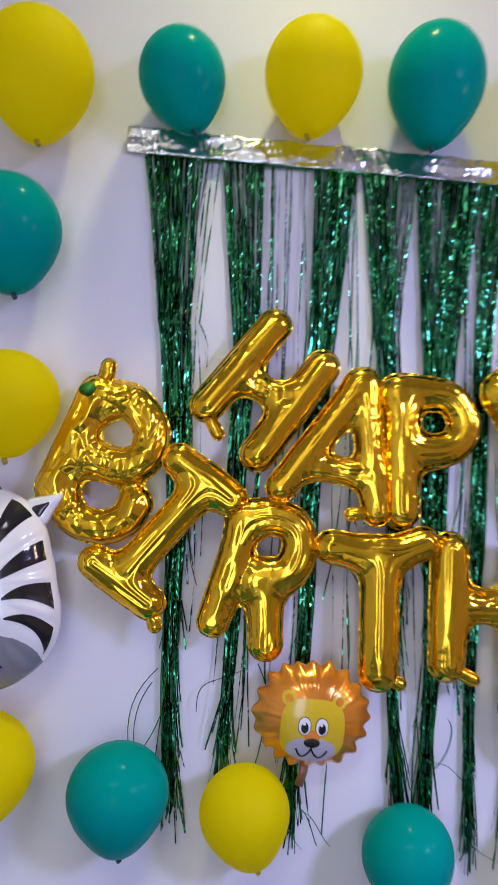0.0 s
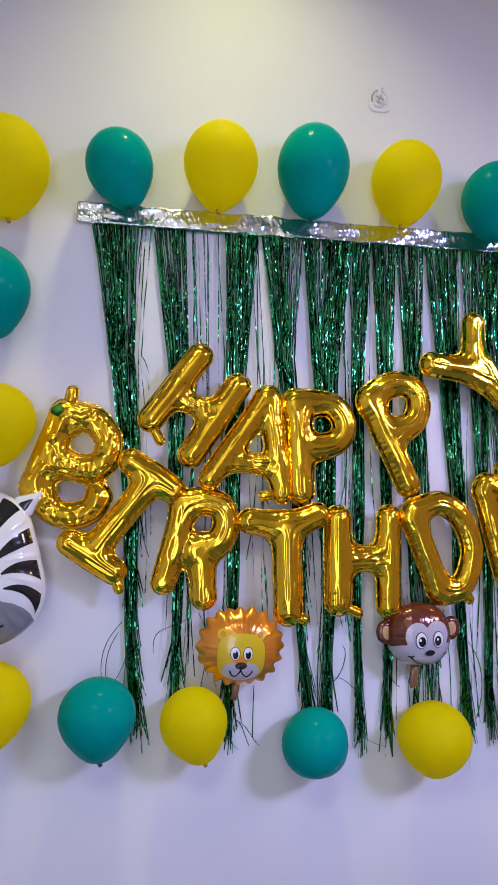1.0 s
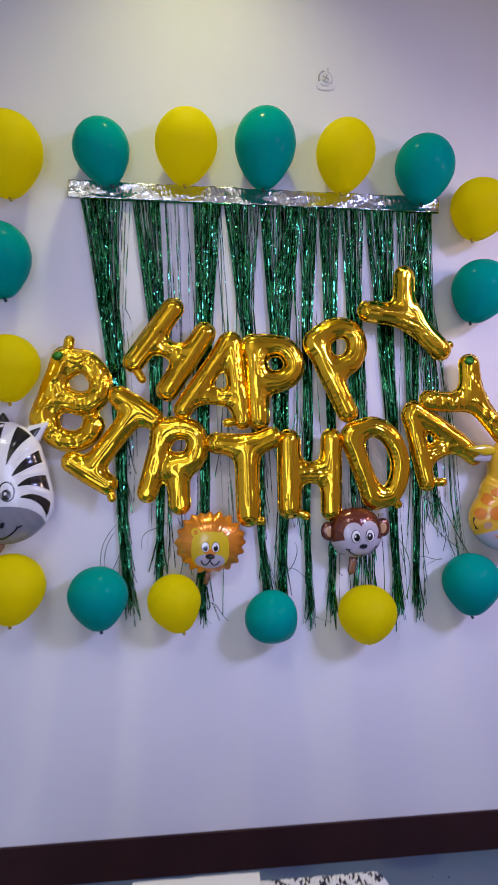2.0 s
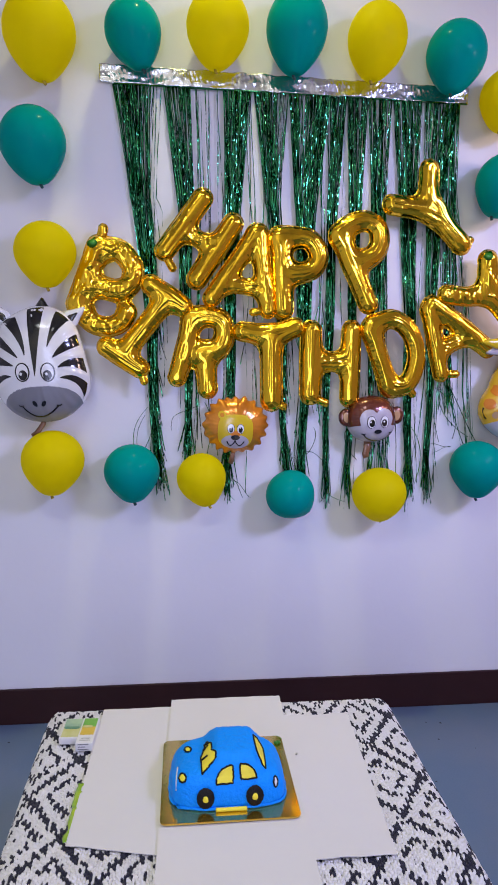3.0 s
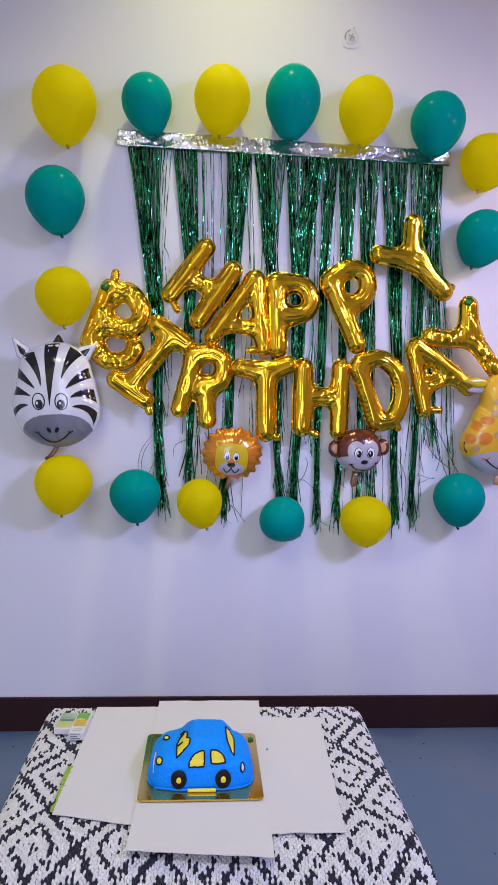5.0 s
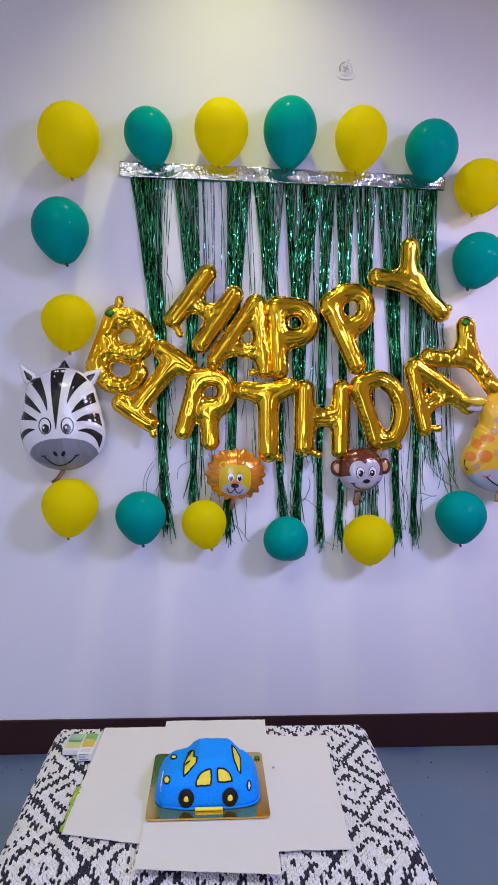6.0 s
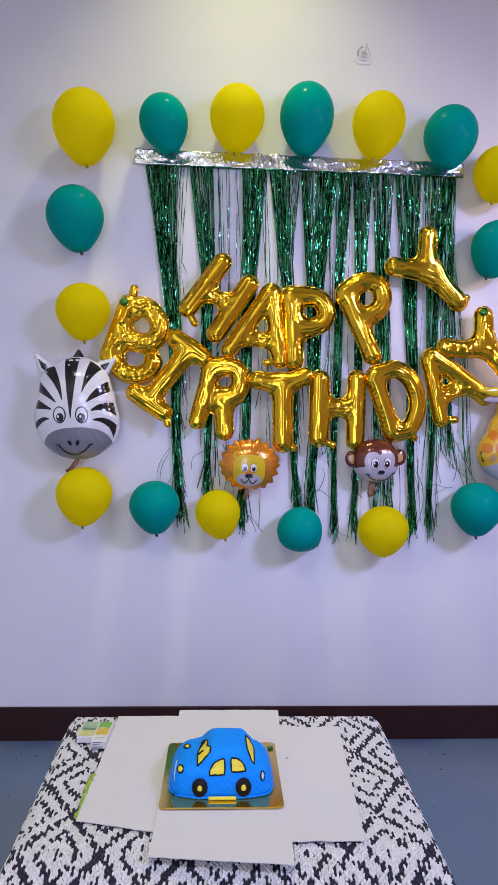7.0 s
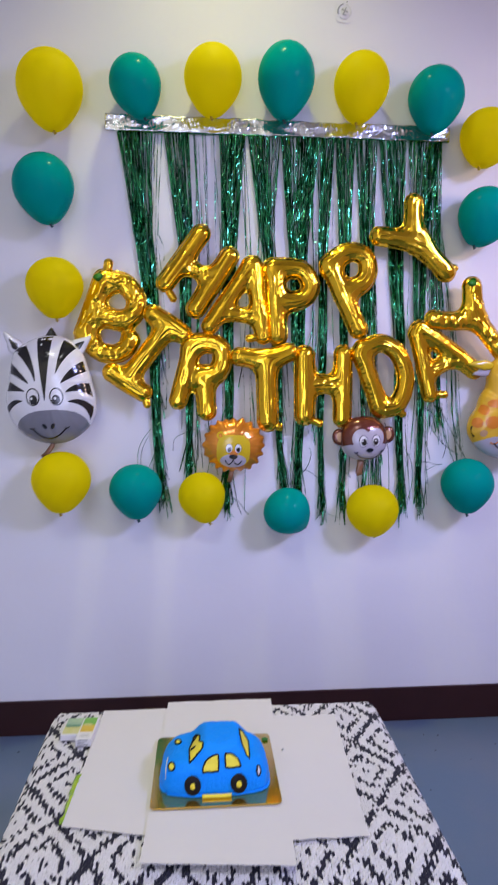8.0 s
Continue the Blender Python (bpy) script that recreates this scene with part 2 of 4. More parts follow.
slab("wall_west", "white painted side wall", M_WALL, (-2.45, -2.3, -2.8, WALL + 0.15, 0, 4.30), "wall")
# unseen rear wall, cream for the gold's reflections, its opening added for the fill
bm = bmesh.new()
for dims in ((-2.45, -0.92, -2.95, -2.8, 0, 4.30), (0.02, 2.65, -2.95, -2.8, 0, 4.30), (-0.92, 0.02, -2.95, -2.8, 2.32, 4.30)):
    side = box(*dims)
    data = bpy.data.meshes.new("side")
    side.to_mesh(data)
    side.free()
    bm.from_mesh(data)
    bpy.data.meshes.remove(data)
tagged(part("wall_south", bm, M_CREAM), "unseen cream rear wall with an opening added for the fill light", "wall", kind="structure")
slab("floor", "blue-grey polished cement floor with scattered dark grit", M_FLOOR, (-2.45, 2.65, -2.95, WALL + 0.15, -0.1, 0), "floor")
slab("ceiling", "plain beige-grey painted ceiling", M_CEIL, (-2.45, 2.65, -2.95, WALL + 0.15, 4.30, 4.40), "ceiling")
tagged(part("baseboard", box(-2.3, 2.5, WALL - 0.012, WALL, 0.0, 0.148, 0.003), M_DADO),
       "dark maroon painted skirting band along the foot of the wall", "baseboard", kind="structure")
verts, faces = [], []
rng = random.Random(5)
spots = [(-0.80, 1.597), (0.983, 1.604), (0.824, 1.235), (1.19, 1.516), (1.05, 1.42)] + \
        [(rng.uniform(-1.3, 1.5), rng.uniform(0.2, 1.7)) for _ in range(45)]
for sx, sy in spots:
    r = rng.uniform(0.002, 0.0055)
    b = len(verts)
    for k in range(6):
        a = k * math.pi / 3 + rng.random()
        verts.append((sx + r * math.cos(a), sy + 0.7 * r * math.sin(a), 0.0005))
    verts.append((sx, sy, r * 0.8))
    faces += [(b + k, b + (k + 1) % 6, b + 6) for k in range(6)]
tagged(piece("grit", verts, faces, M_GRIT, smooth=False), "small dark crumbs of grit on the floor", "grit", kind="stuff")


# ---- round outlet on the wall ----
def wall_outlet():
    top = empty("wall_outlet", facing(0.604, WALL, 2.944), "small white round outlet plate fixed high on the wall", "outlet")
    part("plate", rounded_slab(-0.036, 0.036, -0.044, 0.044, 0.0, 0.003, 0.020), M_WALL, top)
    for a0, a1 in ((-40, 75), (100, 205), (225, 300)):
        arc_line = [(0.026 * math.cos(radians(a)), 0.028 * math.sin(radians(a)), 0.003) for a in np.linspace(a0, a1, 14)]
        piece("guard_arc", *tube(arc_line, 0.0032, 7), M_SLOT if a0 == 100 else M_PLATE, top)
    part("core", rounded_slab(-0.013, 0.013, -0.015, 0.015, 0.003, 0.006, 0.010), M_PLATE, top)
    for a in (65, -25):
        piece("slot", *tube([(-0.013, 0, 0.009), (0.013, 0, 0.009)], 0.0024, 6), M_SLOT, top, m=pose(0, 0, 0, 0, 0, a))
    piece("screw", *tube([(0.010, 0.036, 0.002), (0.010, 0.036, 0.005)], 0.003), M_SLOT, top)


wall_outlet()


# ---- latex balloons ----
def latex(color, x, z, w, h, kx, kz, n):
    """A teardrop balloon taped to the wall; (kx, kz) is the way to its knot."""
    long = max(h, 1.05 * w)
    lean = math.degrees(math.acos(min(1, h / long)))
    turn = math.degrees(math.atan2(kx, -kz))
    rng = random.Random(n)
    top = empty("latex_balloon", facing(x, WALL - 0.49 * w, z, turn) @ pose(0, 0, 0, lean),
                ("round yellow latex balloon taped to the wall, knot at its foot" if color == "y" else
                 "round teal-green latex balloon taped to the wall, knot at its foot"), "balloon", "latex balloons round the banner")
    R, sides, rings = w / 2, 40, 28
    up, down, shift = 0.440 * long, 0.535 * long, 0.028 * long
    verts, faces = [(0, up + shift, 0)], []
    neck = 0.011
    squash = rng.uniform(0.96, 1.0)
    for i in range(1, rings + 1):
        a = math.pi * i / rings * 0.985
        c = math.cos(a)
        y = shift + (c * up if c > 0 else c * down)
        s = -c if c < 0 else 0
        r = R * math.sin(a) * (1 - 0.25 * s ** 1.9) + neck * s ** 6
        for k in range(sides):
            t = 2 * math.pi * k / sides
            verts.append((r * math.cos(t), y, r * math.sin(t) * squash))
    faces += [(0, 1 + k, 1 + (k + 1) % sides) for k in range(sides)]
    for i in range(rings - 1):
        for k in range(sides):
            j = (k + 1) % sides
            faces.append((1 + i * sides + k, 1 + (i + 1) * sides + k, 1 + (i + 1) * sides + j, 1 + i * sides + j))
    faces.append(range(1 + (rings - 1) * sides, 1 + rings * sides))
    piece("body", verts, faces, M_YELLOW if color == "y" else M_TEAL, top)
    low = shift - down
    knot = [(0, low + 0.006, 0), (0.001, low - 0.002, 0), (0.003, low - 0.007, 0.002), (0.006, low - 0.013, 0.003)]
    v, f = tube(knot, 0.0055, 8)
    piece("knot", v, f, M_KNOT_Y if color == "y" else M_KNOT_T, top, "dark rolled rubber knot")


LATEX = [
    ("y", -0.536, 2.566, 0.244, 0.300, 0.010, -0.153),
    ("t", -0.220, 2.597, 0.196, 0.243, 0.032, -0.123),
    ("y", 0.074, 2.621, 0.221, 0.272, -0.009, -0.143),
    ("t", 0.356, 2.628, 0.219, 0.297, -0.011, -0.153),
    ("y", 0.650, 2.612, 0.214, 0.274, -0.022, -0.144),
    ("t", 0.947, 2.572, 0.217, 0.260, -0.018, -0.135),
    ("y", 1.159, 2.429, 0.219, 0.233, -0.039, -0.123),
    ("t", 1.157, 2.125, 0.217, 0.244, -0.052, -0.133),
    ("t", -0.571, 2.208, 0.228, 0.271, 0.022, -0.140),
    ("y", -0.541, 1.838, 0.217, 0.237, 0.003, -0.124),
    ("y", -0.535, 1.085, 0.228, 0.248, -0.009, -0.133),
    ("t", -0.247, 1.041, 0.208, 0.226, 0.007, -0.125),
    ("y", 0.016, 1.011, 0.188, 0.211, 0.030, -0.116),
    ("t", 0.361, 0.945, 0.193, 0.192, 0.079, -0.080),
    ("y", 0.710, 0.945, 0.212, 0.213, 0.010, -0.093),
    ("t", 1.105, 1.044, 0.212, 0.232, -0.003, -0.126),
]
for i, row in enumerate(LATEX):
    latex(*row, i)


# ---- fringe curtain ----
def fringe_curtain():
    top = empty("fringe_curtain", pose(0, WALL, 0), "shiny dark green foil fringe curtain hanging from a silver strip", "curtain")
    # header strip of crumpled silver film
    n, rows, verts, faces = 420, 12, [], []
    rng = random.Random(3)
    noise.seed_set(3)
    for i in range(n + 1):
        s = i / n
        x = -0.349 + s * 1.388
        z1, z0 = 2.524 - 0.023 * s, 2.462 - 0.020 * s
        for j in range(rows):
            u = j / (rows - 1)
            w = noise.noise(Vector((x * 13, u * 2.0, 0.3))) + 0.6 * abs(noise.noise(Vector((x * 26 + 5 * u, u * 2.5, 4.3)))) + 0.55 * abs(noise.noise(Vector((x * 70 + 9 * u, u * 5.0, 8.3)))) + 0.25 * abs(noise.noise(Vector((x * 110 - 7 * u, u * 6.0, 2.3))))
            edge = 0.004 * noise.noise(Vector((x * 22, 7.0 + u, 1.1)))
            verts.append((x, -0.006 - 0.0062 * (1 + w), z1 + (z0 - z1) * u + edge))
    for i in range(n):
        for j in range(rows - 1):
            a = i * rows + j
            faces.append((a, a + 1, a + rows + 1, a + rows))
    strip = piece("header_strip", verts, faces, M_SILVER, top, "crumpled silver film strip")
    mod = strip.modifiers.new("thick", "SOLIDIFY")
    mod.thickness = 0.0006
    piece("hem", *tube([(-0.30, -0.012, 2.459), (0.3, -0.012, 2.4525), (0.7, -0.012, 2.4475), (1.035, -0.012, 2.443)], 0.0035, 6), M_GREEN, top)
    # bundles: left and right edge at the hem, at 0.4 m below it and at the foot; height of the foot; strands
    bundles = [
        (-0.305, -0.165, -0.245, -0.172, -0.168, -0.132, 0.975, 120), (-0.121, -0.020, -0.071, -0.010, -0.052, -0.018, 1.05, 80),
        (-0.015, 0.012, 0.002, 0.022, -0.015, 0.012, 1.10, 5), (0.010, 0.060, 0.020, 0.060, 0.040, 0.090, 1.10, 3),
        (0.098, 0.209, 0.107, 0.172, 0.106, 0.136, 0.955, 100), (0.170, 0.215, 0.180, 0.235, 0.17, 0.25, 1.15, 5),
        (0.212, 0.346, 0.262, 0.318, 0.336, 0.368, 0.99, 92), (0.347, 0.506, 0.375, 0.458, 0.404, 0.436, 0.98, 135),
        (0.440, 0.520, 0.465, 0.520, 0.45, 0.52, 1.20, 10),
        (0.506, 0.566, 0.502, 0.540, 0.500, 0.526, 0.905, 55), (0.566, 0.652, 0.586, 0.632, 0.594, 0.622, 0.905, 72),
        (0.650, 0.745, 0.672, 0.725, 0.66, 0.79, 0.955, 60), (0.742, 0.866, 0.784, 0.850, 0.842, 0.872, 0.915, 85),
        (0.866, 1.010, 0.880, 0.950, 0.924, 0.944, 0.915, 70), (0.90, 1.012, 0.94, 1.010, 0.96, 1.04, 1.25, 38),
        (0.94, 1.01, 0.96, 1.015, 1.05, 1.16, 1.02, 10),
        (-0.172, -0.115, -0.190, -0.140, -0.17, -0.09, 1.5, 5), (0.000, 0.100, 0.030, 0.110, 0.00, 0.12, 1.55, 3),
        (0.200, 0.350, 0.240, 0.370, 0.21, 0.40, 1.6, 3), (0.500, 0.760, 0.520, 0.780, 0.50, 0.80, 1.6, 4),
    ]
    rng = random.Random(11)
    segs = 230
    for b, (a0, a1, b0, b1, c0, c1, foot, count) in enumerate(bundles):
        verts, faces = [], []
        for k in range(count):
            f = rng.random()
            g = min(1, max(0, f + rng.gauss(0, 0.12)))
            e = min(1, max(0, g + rng.gauss(0, 0.42)))
            xt, xm, xb = a0 + f * (a1 - a0), b0 + g * (b1 - b0), (c0 + c1) / 2 + (e - 0.5) * 0.6 * (c1 - c0)
            stray = rng.random() < 0.05
            if stray:
                xb += rng.gauss(0, 0.03)
            zt = 2.458 - 0.0115 * (xt + 0.30) / 1.0
            zb = foot + rng.gauss(0.02, 0.035) + (rng.uniform(0.05, 0.5) if rng.random() < 0.28 else 0)
            zm = 2.06
            depth = rng.uniform(0.004, 0.019)
            ph, tw, wob = rng.uniform(0, 6.28), rng.gauss(0, 5), rng.uniform(0, 6.28)
            half = rng.uniform(0.0012, 0.0021)
            amp = rng.uniform(0.0005, 0.003)
            curl = rng.gauss(0, 0.012)
            kink, rough = 0.0, rng.uniform(9, 26)
            base = len(verts)
            for i in range(segs + 1):
                s = i / segs
                z = zt + (zb - zt) * s
                if z > zm:
                    u = (zt - z) / (zt - zm)
                    x = xt + (xm - xt) * u ** 0.95
                else:
                    u = (zm - z) / (zm - zb) if zm > zb else 1
                    x = xm + (xb - xm) * u ** 0.7
                x += 0.005 * math.sin(2.1 * b + 8.5 * z) * min(1, max(0, (zm - z) * 2))
                x += amp * math.sin(wob + 11 * s) * (0.3 + s) + curl * max(0, s - 0.9) * 10 * s
                y = -depth + amp * math.cos(wob * 1.7 + 8 * s)
                kink = 0.20 * kink + rng.gauss(0, 0.11 + 0.48 * max(0, math.sin(wob * 3 + rough * s)) ** 2)
                an = ph + tw * s + 0.8 * math.sin(wob + 19 * s) + kink
                dx, dy = half * math.cos(an), half * math.sin(an)
                verts += [(x - dx, y - dy, z), (x + dx, y + dy, z)]
            for i in range(segs):
                q = base + 2 * i
                faces.append((q, q + 1, q + 3, q + 2))
        piece("tassel", verts, faces, M_GREEN, top, smooth=False)
    # loose tangled strands that stand off from the bundles
    for x, z, dx, dz in [(-0.19, 1.28, -0.03, -0.22), (-0.18, 1.3, -0.045, -0.2), (-0.17, 1.27, -0.02, -0.26), (-0.2, 1.25, -0.01, -0.2),
                         (-0.10, 1.19, 0.11, 0.11), (0.03, 1.3, 0.05, -0.2), (0.06, 1.28, -0.04, -0.24), (0.13, 1.0, 0.05, -0.07),
                         (0.14, 0.99, 0.07, -0.06), (0.12, 1.0, 0.03, -0.08), (0.41, 1.1, 0.09, -0.02), (0.2, 1.55, 0.09, -0.28),
                         (0.98, 1.4, 0.1, -0.26), (1.0, 1.38, 0.14, -0.24), (0.95, 1.36, 0.08, -0.2), (0.97, 1.33, 0.13, -0.16),
                         (0.86, 1.2, 0.02, -0.22), (0.93, 1.12, 0.1, 0.01), (0.95, 1.09, 0.07, 0.05), (0.46, 1.2, -0.03, -0.1),
                         (0.53, 0.99, -0.035, -0.08), (0.54, 0.98, 0.05, -0.07), (0.6, 1.2, 0.04, -0.12), (0.78, 1.3, 0.02, -0.3)]:
        verts, faces, base = [], [], 0
        bend = rng.gauss(0, 0.02)
        for i in range(11):
            s = i / 10
            px, pz = x + dx * s + bend * math.sin(3.1 * s), z + dz * s + 0.01 * math.sin(5 * s)
            nx, nz = -dz, dx
            ln = math.hypot(nx, nz)
            verts += [(px - 0.0011 * nx / ln, -0.02, pz - 0.0011 * nz / ln), (px + 0.0011 * nx / ln, -0.022, pz + 0.0011 * nz / ln)]
        for i in range(10):
            q = base + 2 * i
            faces.append((q, q + 1, q + 3, q + 2))
        piece("strand", verts, faces, M_GREEN, top, smooth=False)


fringe_curtain()


# ---- gold foil letters ----
def arc(cx, cy, rx, ry, a0, a1, n=12):
    return [(cx + rx * math.cos(math.radians(a0 + (a1 - a0) * i / n)), cy + ry * math.sin(math.radians(a0 + (a1 - a0) * i / n))) for i in range(n + 1)]


def smooth_line(pts, n=6):
    """A Catmull-Rom curve through the points of a bent stroke."""
    if len(pts) < 3:
        return pts
    p = [Vector(v) for v in pts]
    p = [2 * p[0] - p[1]] + p + [2 * p[-1] - p[-2]]
    out = []
    for a, b, c, d in zip(p, p[1:], p[2:], p[3:]):
        for k in range(n):
            t = k / n
            q = 0.5 * (2 * b + (c - a) * t + (2 * a - 5 * b + 4 * c - d) * t ** 2 + (3 * b - a - 3 * c + d) * t ** 3)
            out.append((q.x, q.y))
    return out + [tuple(pts[-1])]


def letter_mesh(strokes, seed, crush=0.0):
    """Two foil skins swollen between a crimped seam: a tube along every stroke, run together where strokes meet."""
    rng = np.random.RandomState(seed)
    cell, rim = 0.0021, 0.0036
    xs, ys = np.arange(-0.24, 0.24, cell), np.arange(-0.25, 0.25, cell)
    X, Y = np.meshgrid(xs, ys)

    def field(X, Y):
        inv, wide, along, short = np.zeros_like(X) + 1e-30, np.zeros_like(X), np.zeros_like(X), np.zeros_like(X)
        best = np.full_like(X, 9.0)
        for pts, r in strokes:
            run = 0.0
            sd = np.full_like(X, 9.0)
            sl = np.zeros_like(X)
            for (ax, ay), (bx, by) in zip(pts, pts[1:]):
                dx, dy = bx - ax, by - ay
                ln = math.hypot(dx, dy)
                t = np.clip(((X - ax) * dx + (Y - ay) * dy) / ln ** 2, 0, 1)
                d = np.hypot(X - ax - t * dx, Y - ay - t * dy)
                sl = np.where(d < sd, run + t * ln, sl)
                sd = np.minimum(sd, d)
                run += ln
            s = sd - r
            along = np.where(s < best, sl + 3 * r, along)
            best = np.minimum(best, s)
            inv += np.exp(-s / 0.015)
            short += np.exp(-s / 0.015) * (run < 0.13)
            wide += r * np.exp(-s / 0.015)
        S = -0.015 * np.log(inv)
        R = wide / inv
        d = np.clip(-S, 0, R)
        return S, d, R, along, short / inv

    S = field(X, Y)[0]
    gy, gx = np.gradient(S, cell)
    gl = np.hypot(gx, gy) + 1e-6
    over = np.maximum(0, S - rim)
    X2, Y2 = X - over * gx / gl, Y - over * gy / gl
    S2, D2, R2, A2, K2 = field(X2, Y2)
    # puckers across the seam and long soft dents
    waves = np.zeros_like(X)
    for _ in range(14):
        k = rng.uniform(150, 420)
        a, p = rng.uniform(0, math.pi), rng.uniform(0, 6.28)
        waves += np.sin(k * (X2 * math.cos(a) + Y2 * math.sin(a)) + p)
    waves /= 14 ** 0.5
    pucker = np.sin(A2 * 250 + 6.5 * waves + rng.uniform(0, 6)) * np.clip(0.4 + 0.9 * waves, 0, 1.6)
    inside = np.maximum(0, -S2)
    near = np.exp(-inside / 0.013)
    soft = np.zeros_like(X)
    for _ in range(6):
        k, a, p = rng.uniform(25, 70), rng.uniform(0, math.pi), rng.uniform(0, 6.28)
        soft += np.sin(k * (X2 * math.cos(a) + Y2 * math.sin(a)) + p) / 6 ** 0.5
    # long folds: the round section is broken into a few flats that run along the stroke
    T2 = D2 / np.maximum(R2, 1e-6)
    bend = 0.30 * T2 * (1 - T2) * np.sin(A2 * 9 + 1.5 * soft + rng.uniform(0, 6))
    nodes = np.array([0, 0.10 + rng.uniform(0, 0.05), 0.33 + rng.uniform(-0.04, 0.06), 0.66 + rng.uniform(-0.06, 0.06), 1.0])
    flats = np.interp(np.clip(T2 + bend, 0, 1), nodes, np.sqrt(nodes * (2 - nodes)))
    H2 = R2 * (0.62 * flats + 0.38 * np.sqrt(np.maximum(0, T2 * (2 - T2))))
    crease = np.sin(-S2 * 330 + 0.5 * np.sin(A2 * 4 + 0.5 * soft) + rng.uniform(0, 6)) * np.clip(0.5 + soft, 0, 1.3)
    fine = np.sin(-S2 * 610 + 0.7 * np.sin(A2 * 5 + soft) + rng.uniform(0, 6)) * np.clip(0.5 + 0.6 * soft, 0, 1.2)
    Z = 0.92 * H2 * (1 + 0.010 * soft) + (0.0011 * crease + 0.0004 * fine) * np.minimum(1, H2 / 0.02) + np.where(S2 < 0, near * (0.0006 * pucker + 0.0008 * waves) * np.minimum(1, H2 / 0.010), 0)
    # slack foil folds up: in the short bars of every letter, and all over a half-empty one
    fold = np.zeros_like(X)
    for _ in range(5):
        k, a, p = rng.uniform(30, 95), rng.uniform(0, math.pi), rng.uniform(0, 6.28)
        fold += np.abs(np.sin(k * (X2 * math.cos(a) + Y2 * math.sin(a)) + p + 0.8 * soft)) / 5
    Z = Z * (1 - np.maximum(crush, 0.38 * np.clip(1.6 * K2 - 0.5, 0, 1)) * (1 - fold))
    Z = np.maximum(Z, 0.0005)
    edge = np.where(S2 > -0.002, 0.0012 * waves, 0)
    ny, nx = X.shape
    C = (S[:-1, :-1] + S[1:, :-1] + S[:-1, 1:] + S[1:, 1:]) / 4
    keep = C < rim
    index = -np.ones(X.shape, int)
    verts, faces = [], []
    cells = np.argwhere(keep)
    for j, i in cells:
        for q in ((j, i), (j, i + 1), (j + 1, i + 1), (j + 1, i)):
            if index[q] < 0:
                index[q] = len(verts)
                verts.append((X2[q], Y2[q], Z[q] + edge[q]))
    n = len(verts)
    back = [None] * n
    for j, i in np.argwhere(index >= 0):
        back[index[j, i]] = (X2[j, i], Y2[j, i], -0.85 * Z[j, i] + edge[j, i])
    verts += back
    count = {}
    for j, i in cells:
        f = (index[j, i], index[j, i + 1], index[j + 1, i + 1], index[j + 1, i])
        faces.append(f)
        faces.append(tuple(n + v for v in reversed(f)))
        for a, b in zip(f, f[1:] + f[:1]):
            count[(a, b)] = 1
    for a, b in list(count):
        if (b, a) not in count:
            faces.append((b, a, n + a, n + b))
    return verts, faces


def letter(c, x, z, off, strokes, crush=0.0):
    """One letter; strokes are lines and half-widths about its middle."""
    letter.count += 1
    v, f = letter_mesh([(smooth_line(p), r) for p, r in strokes if r > 0.018], letter.count, crush)
    ob = new("letter_balloon", mesh("letter_balloon", v, f, M_GOLD))
    ob.matrix_basis = facing(x, WALL - off, z)
    for p, r in strokes:
        if r <= 0.018:
            ends = [Vector(q) for line, w in strokes if w > 0.018 for q in line]
            near = min(ends, key=lambda q: (q - Vector(p[0])).length)
            v, f = letter_mesh([([tuple(Vector(p[0]).lerp(near, 0.5)), p[1]], max(r, 0.012))], 40 + letter.count)
            piece("filling_tab", v, f, M_GOLD, ob, "small crumpled gold tab")
    return tagged(ob, "shiny gold foil balloon letter %s of the birthday banner" % c, "foil balloon", "gold letter balloons")


def sticker(ob, x, y, z, turn):
    v = [(0, 0, 0.002)] + [(0.019 * math.cos(k * math.pi / 8), 0.014 * math.sin(k * math.pi / 8), 0) for k in range(16)]
    piece("sticker", v, [(0, 1 + k, 1 + (k + 1) % 16) for k in range(16)] + [range(1, 17)], M_STICK, ob, "green dot of sticky tape", m=pose(x, y, z, 0, 0, turn))


letter.count = 0
letter("H", 0.008, 1.906, 0.070, [([(0.014, 0.146), (-0.126, -0.044)], 0.036), ([(0.126, 0.059), (-0.009, -0.145)], 0.037), ([(-0.021, 0.008), (0.047, -0.023)], 0.026), ([(-0.123, -0.074), (-0.098, -0.106)], 0.011)])
letter("A", 0.159, 1.790, 0.084, [([(0.056, 0.133), (-0.106, -0.099)], 0.031), ([(0.071, 0.138), (0.085, 0.017), (0.106, -0.139)], 0.030), ([(-0.034, -0.049), (0.083, -0.064)], 0.025), ([(0.075, -0.144), (0.050, -0.148)], 0.011)])
letter("P", 0.383, 1.789, 0.068, [([(-0.070, 0.120), (-0.059, -0.133)], 0.040), ([(-0.075, 0.127), (-0.008, 0.133), (0.046, 0.120), (0.075, 0.068), (0.056, 0.021), (0.011, 0.002), (-0.036, 0.001)], 0.0362)])
letter("P", 0.613, 1.838, 0.075, [([(-0.071, 0.081), (0.039, -0.158)], 0.037), ([(-0.076, 0.100), (-0.031, 0.136), (0.024, 0.148), (0.067, 0.123), (0.077, 0.074), (0.056, 0.027), (-0.001, -0.005)], 0.0362)])
